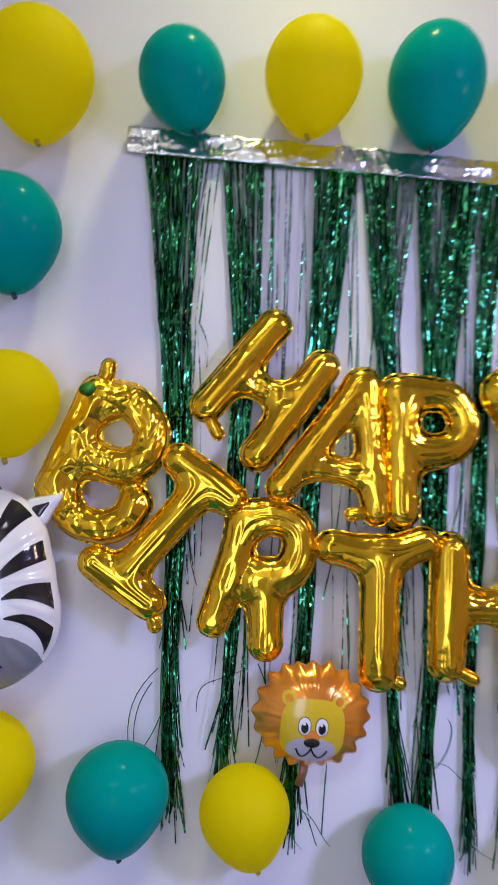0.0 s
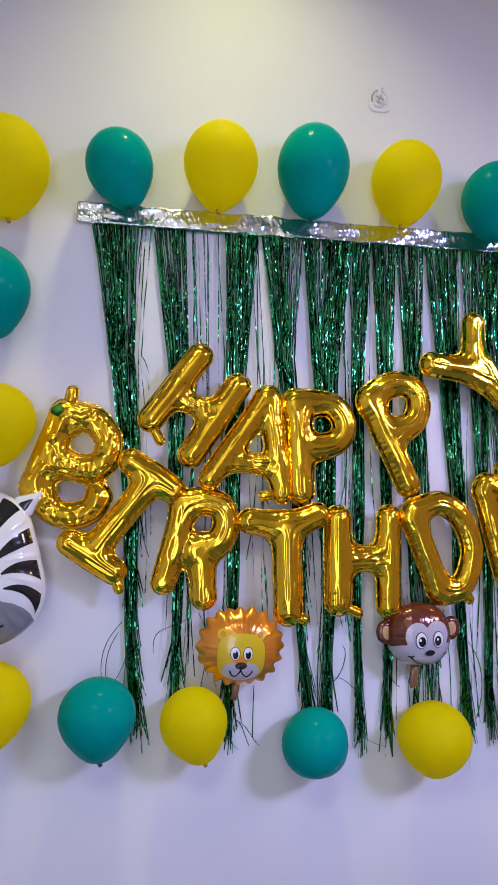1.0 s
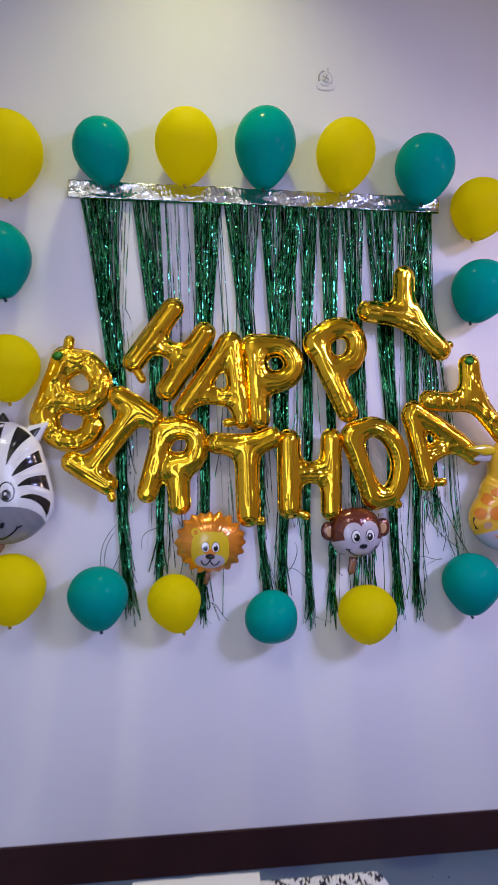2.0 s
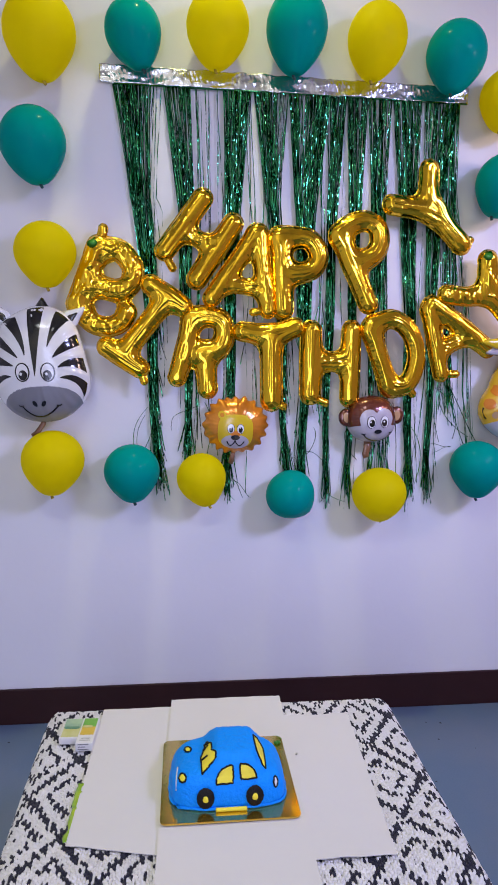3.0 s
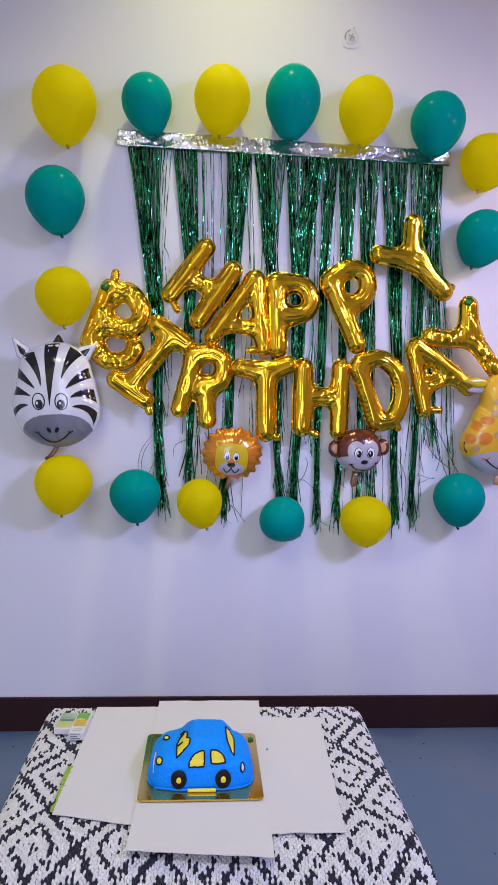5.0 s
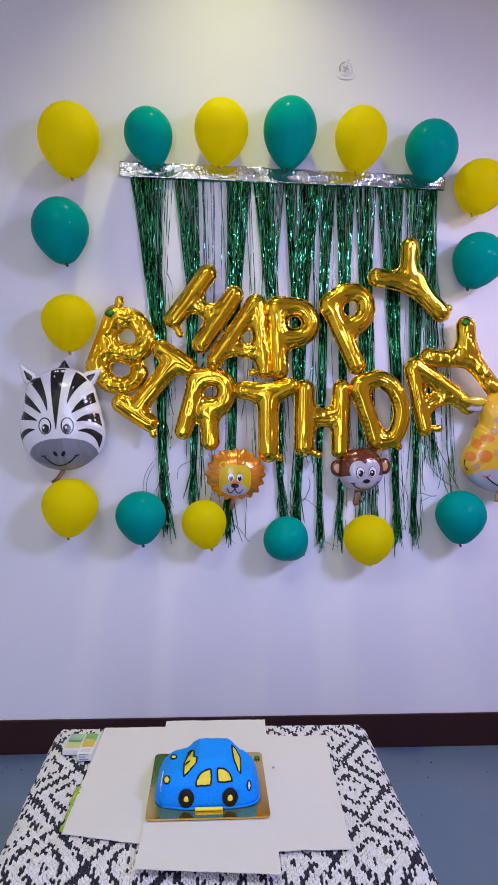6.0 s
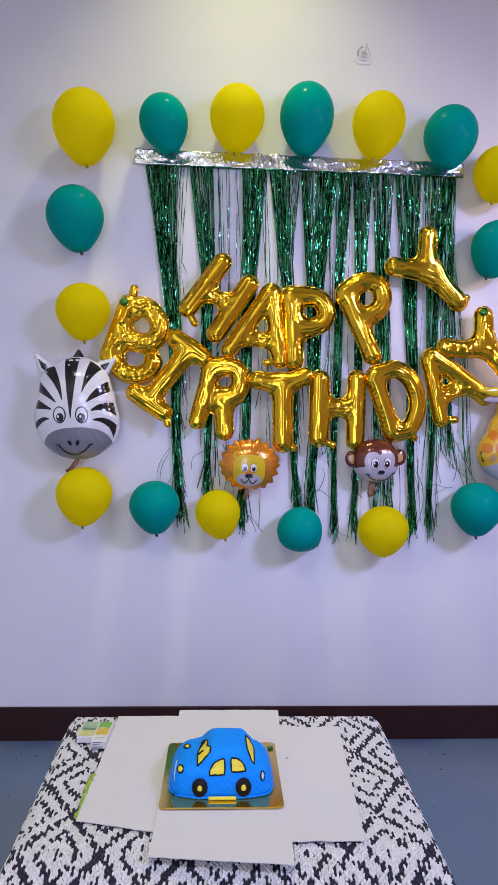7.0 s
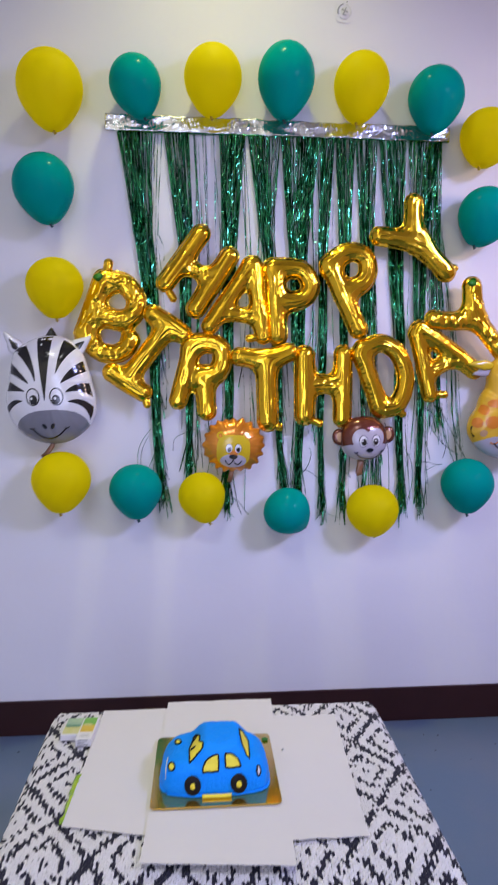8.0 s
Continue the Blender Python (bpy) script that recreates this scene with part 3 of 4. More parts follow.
letter("Y", 0.873, 2.045, 0.074, [([(0.002, 0.135), (0.003, 0.032), (0.021, -0.014)], 0.037), ([(-0.138, 0.004), (-0.066, -0.004), (0.021, -0.014)], 0.037), ([(0.021, -0.014), (0.137, -0.135)], 0.039), ([(0.158, -0.126), (0.173, -0.118)], 0.011)])
letter_b = letter("B", -0.338, 1.729, 0.062, [([(-0.023, 0.142), (-0.100, -0.062)], 0.039), ([(0.004, 0.130), (0.056, 0.130), (0.101, 0.072), (0.092, 0.012), (0.043, -0.012), (-0.026, -0.001)], 0.038), ([(-0.082, -0.092), (-0.046, -0.134), (0.010, -0.147), (0.056, -0.128), (0.078, -0.094)], 0.035), ([(-0.001, 0.164), (-0.003, 0.208)], 0.015)], 0.42)
letter("I", -0.194, 1.584, 0.085, [([(0.024, 0.153), (0.140, 0.075)], 0.035), ([(0.077, 0.096), (-0.066, -0.086)], 0.035), ([(-0.140, -0.075), (-0.020, -0.154)], 0.034), ([(-0.009, -0.179), (-0.004, -0.202)], 0.012)])
letter("R", 0.014, 1.494, 0.070, [([(-0.033, 0.115), (-0.090, -0.097)], 0.033), ([(-0.027, 0.125), (0.025, 0.133), (0.075, 0.116), (0.090, 0.065), (0.067, 0.012), (0.003, -0.009)], 0.037), ([(0.018, -0.006), (0.026, -0.140)], 0.035)])
letter("T", 0.270, 1.456, 0.086, [([(-0.100, 0.114), (0.015, 0.103), (0.100, 0.132)], 0.035), ([(0.008, 0.089), (0.013, -0.144)], 0.041), ([(0.054, -0.168), (0.060, -0.168)], 0.008)])
letter("H", 0.512, 1.454, 0.072, [([(-0.078, 0.121), (-0.077, -0.119)], 0.040), ([(0.079, 0.127), (0.077, -0.133)], 0.036), ([(-0.035, 0.006), (0.042, 0.006)], 0.034), ([(-0.038, -0.151), (-0.017, -0.153)], 0.011)])
letter("D", 0.754, 1.492, 0.082, [([(-0.090, 0.084), (-0.016, -0.118)], 0.035), ([(-0.081, 0.110), (-0.007, 0.132), (0.056, 0.094), (0.089, 0.021), (0.090, -0.048), (0.059, -0.117), (0.006, -0.132)], 0.034), ([(0.077, -0.155), (0.084, -0.155)], 0.011)])
letter("A", 1.018, 1.548, 0.066, [([(-0.121, 0.109), (-0.064, -0.133)], 0.030), ([(-0.107, 0.133), (0.004, 0.058), (0.121, -0.034)], 0.034), ([(-0.051, -0.032), (0.032, 0.010)], 0.026), ([(-0.023, -0.135), (-0.001, -0.133)], 0.012)])
letter_y = letter("Y", 1.099, 1.720, 0.086, [([(0.017, 0.130), (0.023, 0.028)], 0.039), ([(-0.142, 0.000), (-0.062, -0.008), (0.028, 0.002)], 0.034), ([(0.028, 0.012), (0.143, -0.130)], 0.035)], 0.40)
sticker(letter_b, -0.040, 0.150, 0.030, 20)
sticker(letter_y, 0.003, 0.140, 0.034, 0)


# ---- printed animal-head foil balloons ----
from mathutils.bvhtree import BVHTree

U = 1 / 426


class Foil:
    """A foil balloon of star-shaped outline, with print laid on its front skin. Units of the print are U metres."""

    def __init__(self, name, label, m, outline, depth, mat, seed, pucker=0.03, rings=30, n=120, scallop=None):
        self.top = empty(name, m, label, "foil balloon", "animal head foil balloons")
        rng = random.Random(seed)
        verts, faces = [], []
        ph = [rng.uniform(0, 6.28) for _ in range(4)]
        for side in (1, -1):
            verts.append((0, 0, side * depth * U))
            for i in range(1, rings + 1):
                s = math.sin(math.pi / 2 * i / rings)
                for k in range(n):
                    t = 2 * math.pi * k / n
                    r = outline(t) * (1 + scallop(t) * s ** 22 if scallop else 1)
                    z = depth * math.sqrt(max(0, 1 - s ** 2.3))
                    z *= 1 + pucker * s ** 4 * (math.sin(17 * t + ph[0]) + 0.7 * math.sin(29 * t + ph[1]) + 0.6 * math.sin(41 * t + ph[2]))
                    verts.append((r * s * math.cos(t) * U, r * s * math.sin(t) * U, (side * max(z, 0.3)) * U))
        for h in (0, 1):
            b = h * (1 + rings * n)
            faces += [(b, b + 1 + k, b + 1 + (k + 1) % n) for k in range(n)]
            for i in range(rings - 1):
                for k in range(n):
                    j = (k + 1) % n
                    q = b + 1 + i * n
                    faces.append((q + k, q + n + k, q + n + j, q + j))
        q0, q1 = 1 + (rings - 1) * n, 1 + rings * n + 1 + (rings - 1) * n
        faces += [(q0 + k, q0 + (k + 1) % n, q1 + (k + 1) % n, q1 + k) for k in range(n)]
        self.outline, self.verts, self.faces, self.mat = outline, verts, faces, mat
        self.body = piece("body", verts, faces, mat, self.top)
        self.tree = BVHTree.FromPolygons([Vector(v) for v in verts], [tuple(f) for f in faces])

    def on(self, x, y, lift):
        far = math.hypot(x, y) / (0.955 * self.outline(math.atan2(y, x)) + 1e-6)
        x, y = x / max(1, far), y / max(1, far)
        hit = self.tree.ray_cast(Vector((x * U, y * U, 1)), Vector((0, 0, -1)))
        if hit[0] is None:
            hit = self.tree.find_nearest(Vector((x * U, y * U, 0)))
        return hit[0] + hit[1] * lift if hit[1].z > 0 else hit[0] - hit[1] * lift

    def cut(self, name, mat, test, label=""):
        """Gives the part of the front skin where test holds a print of its own."""
        value = [test(v[0] / U, v[1] / U) - 1 for v in self.verts]
        moved = set()
        for f in self.faces:
            for a, b in zip(f, tuple(f[1:]) + tuple(f[:1])):
                if value[a] * value[b] < 0 and self.verts[a][2] > 0:
                    t = value[a] / (value[a] - value[b])
                    k = a if t < 0.5 else b
                    if k not in moved:
                        moved.add(k)
                        self.verts[k] = tuple(Vector(self.verts[a]).lerp(Vector(self.verts[b]), t))

        def inside(f):
            c = sum((Vector(self.verts[i]) for i in f), Vector()) / len(f)
            return c.z > 0 and test(c.x / U, c.y / U) < 1
        own = [f for f in self.faces if inside(f)]
        self.faces = [f for f in self.faces if not inside(f)]
        self.body.data = mesh("body", self.verts, self.faces, self.mat)
        used = sorted({i for f in own for i in f})
        at = {i: k for k, i in enumerate(used)}
        return piece(name, [self.verts[i] for i in used], [[at[i] for i in f] for f in own], mat, self.top, label)

    def disc(self, name, cx, cy, rx, ry, mat, lift=1, label="", turn=0, shape=None, rings=8, n=32):
        verts, faces = [self.on(cx, cy, lift * 0.0011)], []
        c, s = math.cos(math.radians(turn)), math.sin(math.radians(turn))
        for i in range(1, rings + 1):
            for k in range(n):
                t = 2 * math.pi * k / n
                f = (shape(t) if shape else 1) * i / rings
                x, y = rx * f * math.cos(t), ry * f * math.sin(t)
                verts.append(self.on(cx + c * x - s * y, cy + s * x + c * y, lift * 0.0011))
        faces += [(0, 1 + k, 1 + (k + 1) % n) for k in range(n)]
        for i in range(rings - 1):
            for k in range(n):
                j, q = (k + 1) % n, 1 + i * n
                faces.append((q + k, q + n + k, q + n + j, q + j))
        return piece(name, verts, faces, mat, self.top, label)

    def band(self, name, left, right, mat, lift=1, label="", n=12, across=5):
        def along(pts, u):
            pts = [Vector(p) for p in pts]
            if len(pts) == 3:
                a, b, c = pts
                m = 2 * b - (a + c) / 2
                return (1 - u) ** 2 * a + 2 * u * (1 - u) * m + u * u * c
            u *= len(pts) - 1
            i = min(int(u), len(pts) - 2)
            return pts[i].lerp(pts[i + 1], u - i)
        verts, faces = [], []
        for i in range(n + 1):
            a, b = along(left, i / n), along(right, i / n)
            for k in range(across + 1):
                p = a.lerp(b, k / across)
                verts.append(self.on(p.x, p.y, lift * 0.0011))
        w = across + 1
        for i in range(n):
            for k in range(across):
                q = i * w + k
                faces.append((q, q + 1, q + w + 1, q + w))
        return piece(name, verts, faces, mat, self.top, label)

    def stroke(self, name, pts, width, mat, lift=2):
        a, b, c = [Vector(p) for p in pts]
        m = 2 * b - (a + c) / 2
        left, right = [], []
        for i in range(15):
            u = i / 14
            p = (1 - u) ** 2 * a + 2 * u * (1 - u) * m + u * u * c
            d = (2 * (1 - u) * (m - a) + 2 * u * (c - m)).normalized()
            o = Vector((-d.y, d.x)) * width / 2
            left.append(p + o), right.append(p - o)
        return self.band(name, left, right, mat, lift, n=14, across=1)

    def tail(self, pts, r, mat, label):
        v, f = tube([(x * U, y * U, z * U) for x, y, z in pts], r * U, 8)
        v = [(p[0], p[1], p[2] * 0.35) for p in v]
        piece("filling_tail", v, f, mat, self.top, label)

    def ear(self, name, cx, cy, rx, ry, turn, mat, inner=None, z=0, tip=0.0, share=0.55):
        def blob(sx, sy, dz, thick, m):
            verts, faces = [(0, 0, dz + thick)], []
            n, rings = 24, 6
            for i in range(1, rings + 1):
                s = i / rings
                for k in range(n):
                    t = 2 * math.pi * k / n
                    grow = 1 + tip * max(0, math.sin(t)) ** 3
                    taper = 1 - 0.35 * tip * max(0, math.sin(t))
                    verts.append((sx * s * math.cos(t) * taper * U, sy * s * math.sin(t) * grow * U, dz + thick * math.sqrt(max(0, 1 - s * s))))
            verts = [(v[0], v[1], v[2]) for v in verts] + [(0, 0, dz - thick * 0.6)]
            verts[0] = (0, 0, dz + thick)
            faces += [(0, 1 + k, 1 + (k + 1) % n) for k in range(n)]
            for i in range(rings - 1):
                for k in range(n):
                    j, q = (k + 1) % n, 1 + i * n
                    faces.append((q + k, q + n + k, q + n + j, q + j))
            q, e = 1 + (rings - 1) * n, len(verts) - 1
            faces += [(q + k, e, q + (k + 1) % n) for k in range(n)]
            return verts, faces
        v, f = blob(rx, ry, 0, 0.010, mat)
        ob = piece(name, v, f, mat, self.top, m=pose(cx * U, cy * U, z * U, 0, 0, turn))
        if inner:
            v, f = blob(rx * (share - 0.03), ry * (share + 0.07), 0.0075, 0.0035, inner)
            piece("inner_ear", v, f, inner, ob)
        return ob


def superellipse(a, b, e, lo=None):
    def r(t):
        c, s = abs(math.cos(t)), abs(math.sin(t))
        bb = lo if lo and math.sin(t) < 0 else b
        return ((c / a) ** e + (s / bb) ** e) ** (-1 / e)
    return r


def zebra():
    rim = [(-14, 80), (-34, 71), (-52, 62), (-59, 40), (-64, 12), (-72, -30), (-61, -64), (-37, -87), (-4, -97), (27, -94), (53, -78), (69, -60),
           (74, -30), (69, -4), (63, 26), (56, 54), (40, 72), (18, 82)]
    turn = sorted((math.atan2(y, x), math.hypot(x, y)) for x, y in rim)
    ang, rad = [a for a, _ in turn], [r for _, r in turn]

    def outline(t):
        return float(np.mean(np.interp([t - 0.12, t - 0.06, t, t + 0.06, t + 0.12], ang, rad, period=2 * math.pi)))
    z = Foil("zebra_balloon", "black and white striped zebra head foil balloon with grey muzzle", facing(-0.571, WALL - 0.098, 1.459, 3), outline, 34, M_WHITE, 1, 0.045, 60, 280)

    def Z(pts):
        """Print positions, set over towards the middle of the swollen front."""
        out = []
        for px, py in pts:
            x, y = px / 3 - 94, 103 - py / 3
            far = min(1, math.hypot(x, y) / outline(math.atan2(y, x)))
            out.append((x + 11 * math.sqrt(1 - far ** 2.3), y))
        return out
    for l, r in [
        ([(246, 62), (228, 240), (238, 382)], [(318, 66), (264, 240), (241, 382)]),
        ([(124, 122), (168, 200), (200, 286)], [(182, 112), (199, 200), (204, 284)]),
        ([(99, 240), (130, 266), (170, 298)], [(107, 188), (140, 240), (173, 294)]),
        ([(76, 326), (110, 329), (150, 334)], [(92, 280), (117, 302), (151, 330)]),
        ([(138, 378), (95, 375), (64, 415)], [(138, 381), (97, 402), (72, 448)]),
        ([(300, 252), (322, 172), (362, 92)], [(304, 252), (352, 184), (444, 124)]),
        ([(320, 301), (370, 240), (458, 194)], [(323, 303), (390, 272), (466, 248)]),
        ([(342, 343), (400, 311), (482, 312)], [(345, 348), (420, 350), (506, 390)]),
        ([(350, 392), (420, 389), (496, 440)], [(352, 396), (430, 432), (468, 514)]),
    ]:
        z.band("stripe", Z(l), Z(r), M_BLACK)
    z.cut("muzzle", M_GREY, lambda x, y: abs((x - 3) / 58) ** 2.4 + abs((y + 72) / 32) ** 2.4, "grey printed muzzle")
    for at, side in (((187, 362), 1), ((297, 366), -1)):
        (ex, ey), = Z([at])
        z.disc("eye_outline", ex, ey, 11, 14.5, M_BLACK, 1.5)
        z.disc("eye_white", ex, ey, 9, 12.5, M_WHITE, 2.5)
        z.disc("pupil", ex + 0.8 * side, ey - 4.5, 6.4, 7.6, M_BLACK, 3.5)
        z.disc("glint", ex - 2, ey - 2.5, 2, 2.4, M_WHITE, 4.5, rings=2, n=10)
    for at, tn in (((233, 507), 32), ((272, 508), -32)):
        (nx, ny), = Z([at])
        z.disc("nostril", nx, ny, 3, 5, M_BLACK, 2, turn=tn, rings=2, n=14)
    z.stroke("smile", Z([(178, 515), (258, 569), (338, 519)]), 2.2, M_BLACK, 2)
    z.stroke("smile_end", Z([(165, 512), (174, 517), (186, 514)]), 1.8, M_BLACK, 2)
    z.stroke("smile_end", Z([(328, 517), (340, 521), (352, 515)]), 1.8, M_BLACK, 2)
    z.ear("ear", -51, 68, 13, 15, 34, M_WHITE, M_BLACK, 2, 1.0, 0.48)
    z.ear("ear", 52, 62, 14, 14, -54, M_WHITE, M_BLACK, 2, 0.9, 0.48)
    z.ear("forelock", 9, 76, 15, 9, -4, M_BLACK, None, 3, 1.1)
    z.tail([(-2, -92, 0), (-4, -100, 0), (-12, -110, 1), (-22, -118, 0)], 4, M_TAIL, "flat dark brown filling tail")


def lion():
    outline = superellipse(48, 42, 2.1)
    z = Foil("lion_balloon", "orange lion head foil balloon with scalloped mane", facing(0.145, WALL - 0.078, 1.217, -2), outline, 24, M_ORANGE, 2, 0.025, n=230, scallop=lambda t: 0.05 * (1 + math.cos(20 * t + 0.6 * math.sin(3 * t))) + 0.035 * math.sin(5 * t + 1) * math.sin(11 * t) + 0.03)
    for ex in (-23, 21):
        z.disc("ear", ex, 17, 6.5, 6.5, M_LIONFACE, 1)
        z.disc("inner_ear", ex, 17, 3.5, 3.5, M_ORANGE, 2, rings=3, n=16)
    z.disc("face", -1, -8, 28, 26.5, M_LIONFACE, 1.5, "yellow printed face", 0, superellipse(1, 1, 3.2), 14, 52)
    z.disc("muzzle", -1, -25, 22, 11.5, M_PALE, 2.2, "white printed muzzle", 0, None, 6, 32)
    for ex in (-8.5, 6.5):
        z.disc("eye_outline", ex, -4, 5.8, 7.8, M_BLACK, 2.2)
        z.disc("eye_white", ex, -4, 5.2, 7.2, M_WHITE, 2.9)
        z.disc("pupil", ex + 0.3, -5.5, 3.2, 4.6, M_BLACK, 3.7, rings=3, n=16)
        z.disc("glint", ex - 0.5, -2, 1.2, 1.5, M_WHITE, 4.2, rings=1, n=8)
    z.disc("nose", -1, -18, 7, 4.2, M_BLACK, 3.2, rings=3, n=20)
    z.disc("nose_bridge", -1, -13, 7, 6, M_SPOT, 2.6, rings=3, n=16)
    z.stroke("mouth", [(-14, -24), (-8, -31), (-1, -23)], 1.6, M_BLACK, 3.2)
    z.stroke("mouth", [(-1, -23), (6, -31), (13, -24)], 1.6, M_BLACK, 3.2)
    z.stroke("mouth", [(-1, -16), (-1, -20), (-1, -24)], 1.6, M_BLACK, 3.2)
    z.tail([(-2, -40, 0), (-3, -52, 0), (-6, -64, 0)], 4, M_TAIL, "flat brown filling tail")


def monkey():
    z = Foil("monkey_balloon", "glossy brown monkey head foil balloon with pale face", facing(0.677, WALL - 0.076, 1.238, 2), superellipse(41, 39, 2.3, 38), 25, M_BROWN, 3, 0.02, 60, 240)
    z.cut("face", M_PALE, lambda x, y: min(abs(x / 46) ** 4 + abs((y + 32) / 24) ** 4, ((x + 9) / 15.5) ** 2 + ((y - 1) / 17) ** 2,
                                              ((x - 16) / 15.5) ** 2 + ((y - 2) / 17) ** 2), "pale printed face")
    for ex, side in ((-6, 1), (16, -1)):
        z.disc("eye_outline", ex, -3, 7.2, 10, M_BLACK, 1.8)
        z.disc("eye_white", ex, -3, 6.4, 9.2, M_WHITE, 2.5)
        z.disc("pupil", ex + 0.8 * side, -4.5, 4.6, 6.0, M_BLACK, 3.2, rings=3, n=16)
        z.disc("glint", ex - 1.5, -2.5, 1.5, 1.8, M_WHITE, 4, rings=1, n=8)
    z.disc("nose", 5, -18.5, 6.2, 3.6, M_BLACK, 3, rings=3, n=20)
    for l in ([(-18, -22), (-9, -30.5), (5, -33)], [(5, -33), (18, -30.5), (27, -21)], [(-21, -21), (-18, -22.5), (-15, -21)], [(24, -20), (27, -21.5), (30, -19.5)]):
        z.stroke("smile", l, 1.7, M_BLACK, 3.5)
    z.ear("ear", -42, 4, 13, 15, 10, M_BROWN, M_TAN, 0)
    z.ear("ear", 43, 5, 13, 15, -10, M_BROWN, M_TAN, 0)
    z.tail([(-6, -36, 0), (-7, -48, 0), (-10, -58, 0), (-8, -64, 0)], 6, M_TAIL, "flat brown filling tail")


def giraffe():
    rim = [(0, 96), (16, 92), (28, 78), (33, 42), (52, 6), (68, -18), (71, -36), (60, -58), (36, -78), (0, -88), (-36, -78), (-60, -58),
           (-71, -36), (-68, -18), (-52, 6), (-33, 42), (-28, 78), (-16, 92)]
    turn = sorted((math.atan2(y, x), math.hypot(x, y)) for x, y in rim)
    ang, rad = [a for a, _ in turn], [r for _, r in turn]

    def outline(t):
        return float(np.mean(np.interp([t - 0.10, t - 0.05, t, t + 0.05, t + 0.10], ang, rad, period=2 * math.pi)))
    z = Foil("giraffe_balloon", "yellow giraffe head foil balloon with orange spots", facing(1.268, WALL - 0.09, 1.352, 2), outline, 30, M_GIRAFFE, 4, 0.035, 60, 240)
    z.cut("muzzle", M_PALE, lambda x, y: abs(x / 76) ** 2.2 + abs((y + 76) / 33) ** 2.2, "pale printed muzzle")
    for x, y, rx, ry in [(-58, -20, 8, 9), (-35, -20, 12, 11), (-47, 2, 8, 9), (-30, 12, 11, 7), (36, -20, 12, 11), (58, -20, 8, 9), (46, 4, 9, 9), (30, 18, 7, 9)]:
        z.disc("spot", x, y, rx, ry, M_SPOT, 1.5, rings=3, n=20)
    for x, y, r in [(-49, -38, 6), (-16, -14, 5.5), (-18, 24, 6), (-14, 44, 5), (2, 62, 5), (16, 46, 5)]:
        z.disc("small_spot", x, y, r, r, M_TAN, 1.5, rings=3, n=16)
    for ex in (2, 34):
        z.disc("eye_white", ex, 16, 9, 13, M_WHITE, 2.2)
        z.disc("pupil", ex, 13, 5, 7, M_BLACK, 3, rings=3, n=16)
    z.stroke("smile", [(-32, -56), (4, -76), (40, -56)], 2, M_BLACK, 3)
    z.stroke("cheek_line", [(-38, -54), (-31, -57), (-25, -53)], 2, M_SPOT, 3)
    z.stroke("nostril", [(-66, -26), (-67, -36), (-62, -44)], 2, M_BLACK, 2)
    z.ear("ear", -42, 79, 9, 19, 84, M_LIONFACE, None, 8, 0.6)
    z.ear("ear", -38, 68, 9, 15, 100, M_PALE, None, 2, 0.5)
    z.ear("ear", 46, 78, 9, 19, -78, M_LIONFACE, M_PALE, 6, 0.6)
    z.ear("horn", -10, 96, 6, 14, 6, M_SPOT, None, 0)
    z.ear("horn", 14, 96, 6, 14, -8, M_SPOT, None, 0)
    z.tail([(0, -86, 0), (-2, -96, 0), (-4, -106, 0)], 5, M_TAN, "flat tan filling tail")


zebra(), lion(), monkey(), giraffe()


# ---- low table ----
TX0, TX1, TY0, TY1, TZ = -0.428, 0.535, 0.11, 0.935, 0.500
NOSE = 0.22


def taper(y):
    """The padded top narrows a little towards its front."""
    return 1 - 0.018 * min(1, max(0, (TY1 - y) / (TY1 - TY0))) ** 1.4


def low_table():
    top = empty("low_table", pose(0, 0, 0), "low padded table with rounded front under a woven rug", "table")
    # padded top with a wide rounded front
    r = NOSE - 0.012
    side = [(TY0 + NOSE + r * math.cos(radians(a)), TZ - NOSE + r * math.sin(radians(a)) - 0.003) for a in range(180, 89, -9)]
    side += [(TY1 - 0.04, TZ - 0.015), (TY1 - 0.018, TZ - 0.035), (TY1 - 0.018, TZ - NOSE - 0.003)]
    bm = bmesh.new()
    mid, half = (TX0 + TX1) / 2, (TX1 - TX0) / 2 - 0.016
    ends = [[bm.verts.new((mid + d * half * taper(y), y, z)) for y, z in side] for d in (-1, 1)]
    for k in range(len(side)):
        j = (k + 1) % len(side)
        bm.faces.new((ends[0][k], ends[0][j], ends[1][j], ends[1][k]))
    bm.faces.new(ends[1]), bm.faces.new(list(reversed(ends[0])))
    part("padded_top", bm, M_WOOD, top)
    for x in (TX0 + 0.07, TX1 - 0.12):
        for y in (TY0 + 0.04, TY1 - 0.09):
            part("leg", box(x, x + 0.05, y, y + 0.05, 0, TZ - NOSE, 0.005), M_WOOD, top)


def over_edge(s, half, r=0.045):
    """A run s from the middle, laid flat and then bent down over a rounded edge: (out, down, angle)."""
    flat = half - r
    a = abs(s)
    if a <= flat:
        return s, 0.0, 0.0
    ang = (a - flat) / r
    if ang < math.pi / 2:
        return math.copysign(flat + r * math.sin(ang), s), r * (1 - math.cos(ang)), math.copysign(ang, s)
    return math.copysign(half, s), r + (a - flat - r * math.pi / 2), math.copysign(math.pi / 2, s)


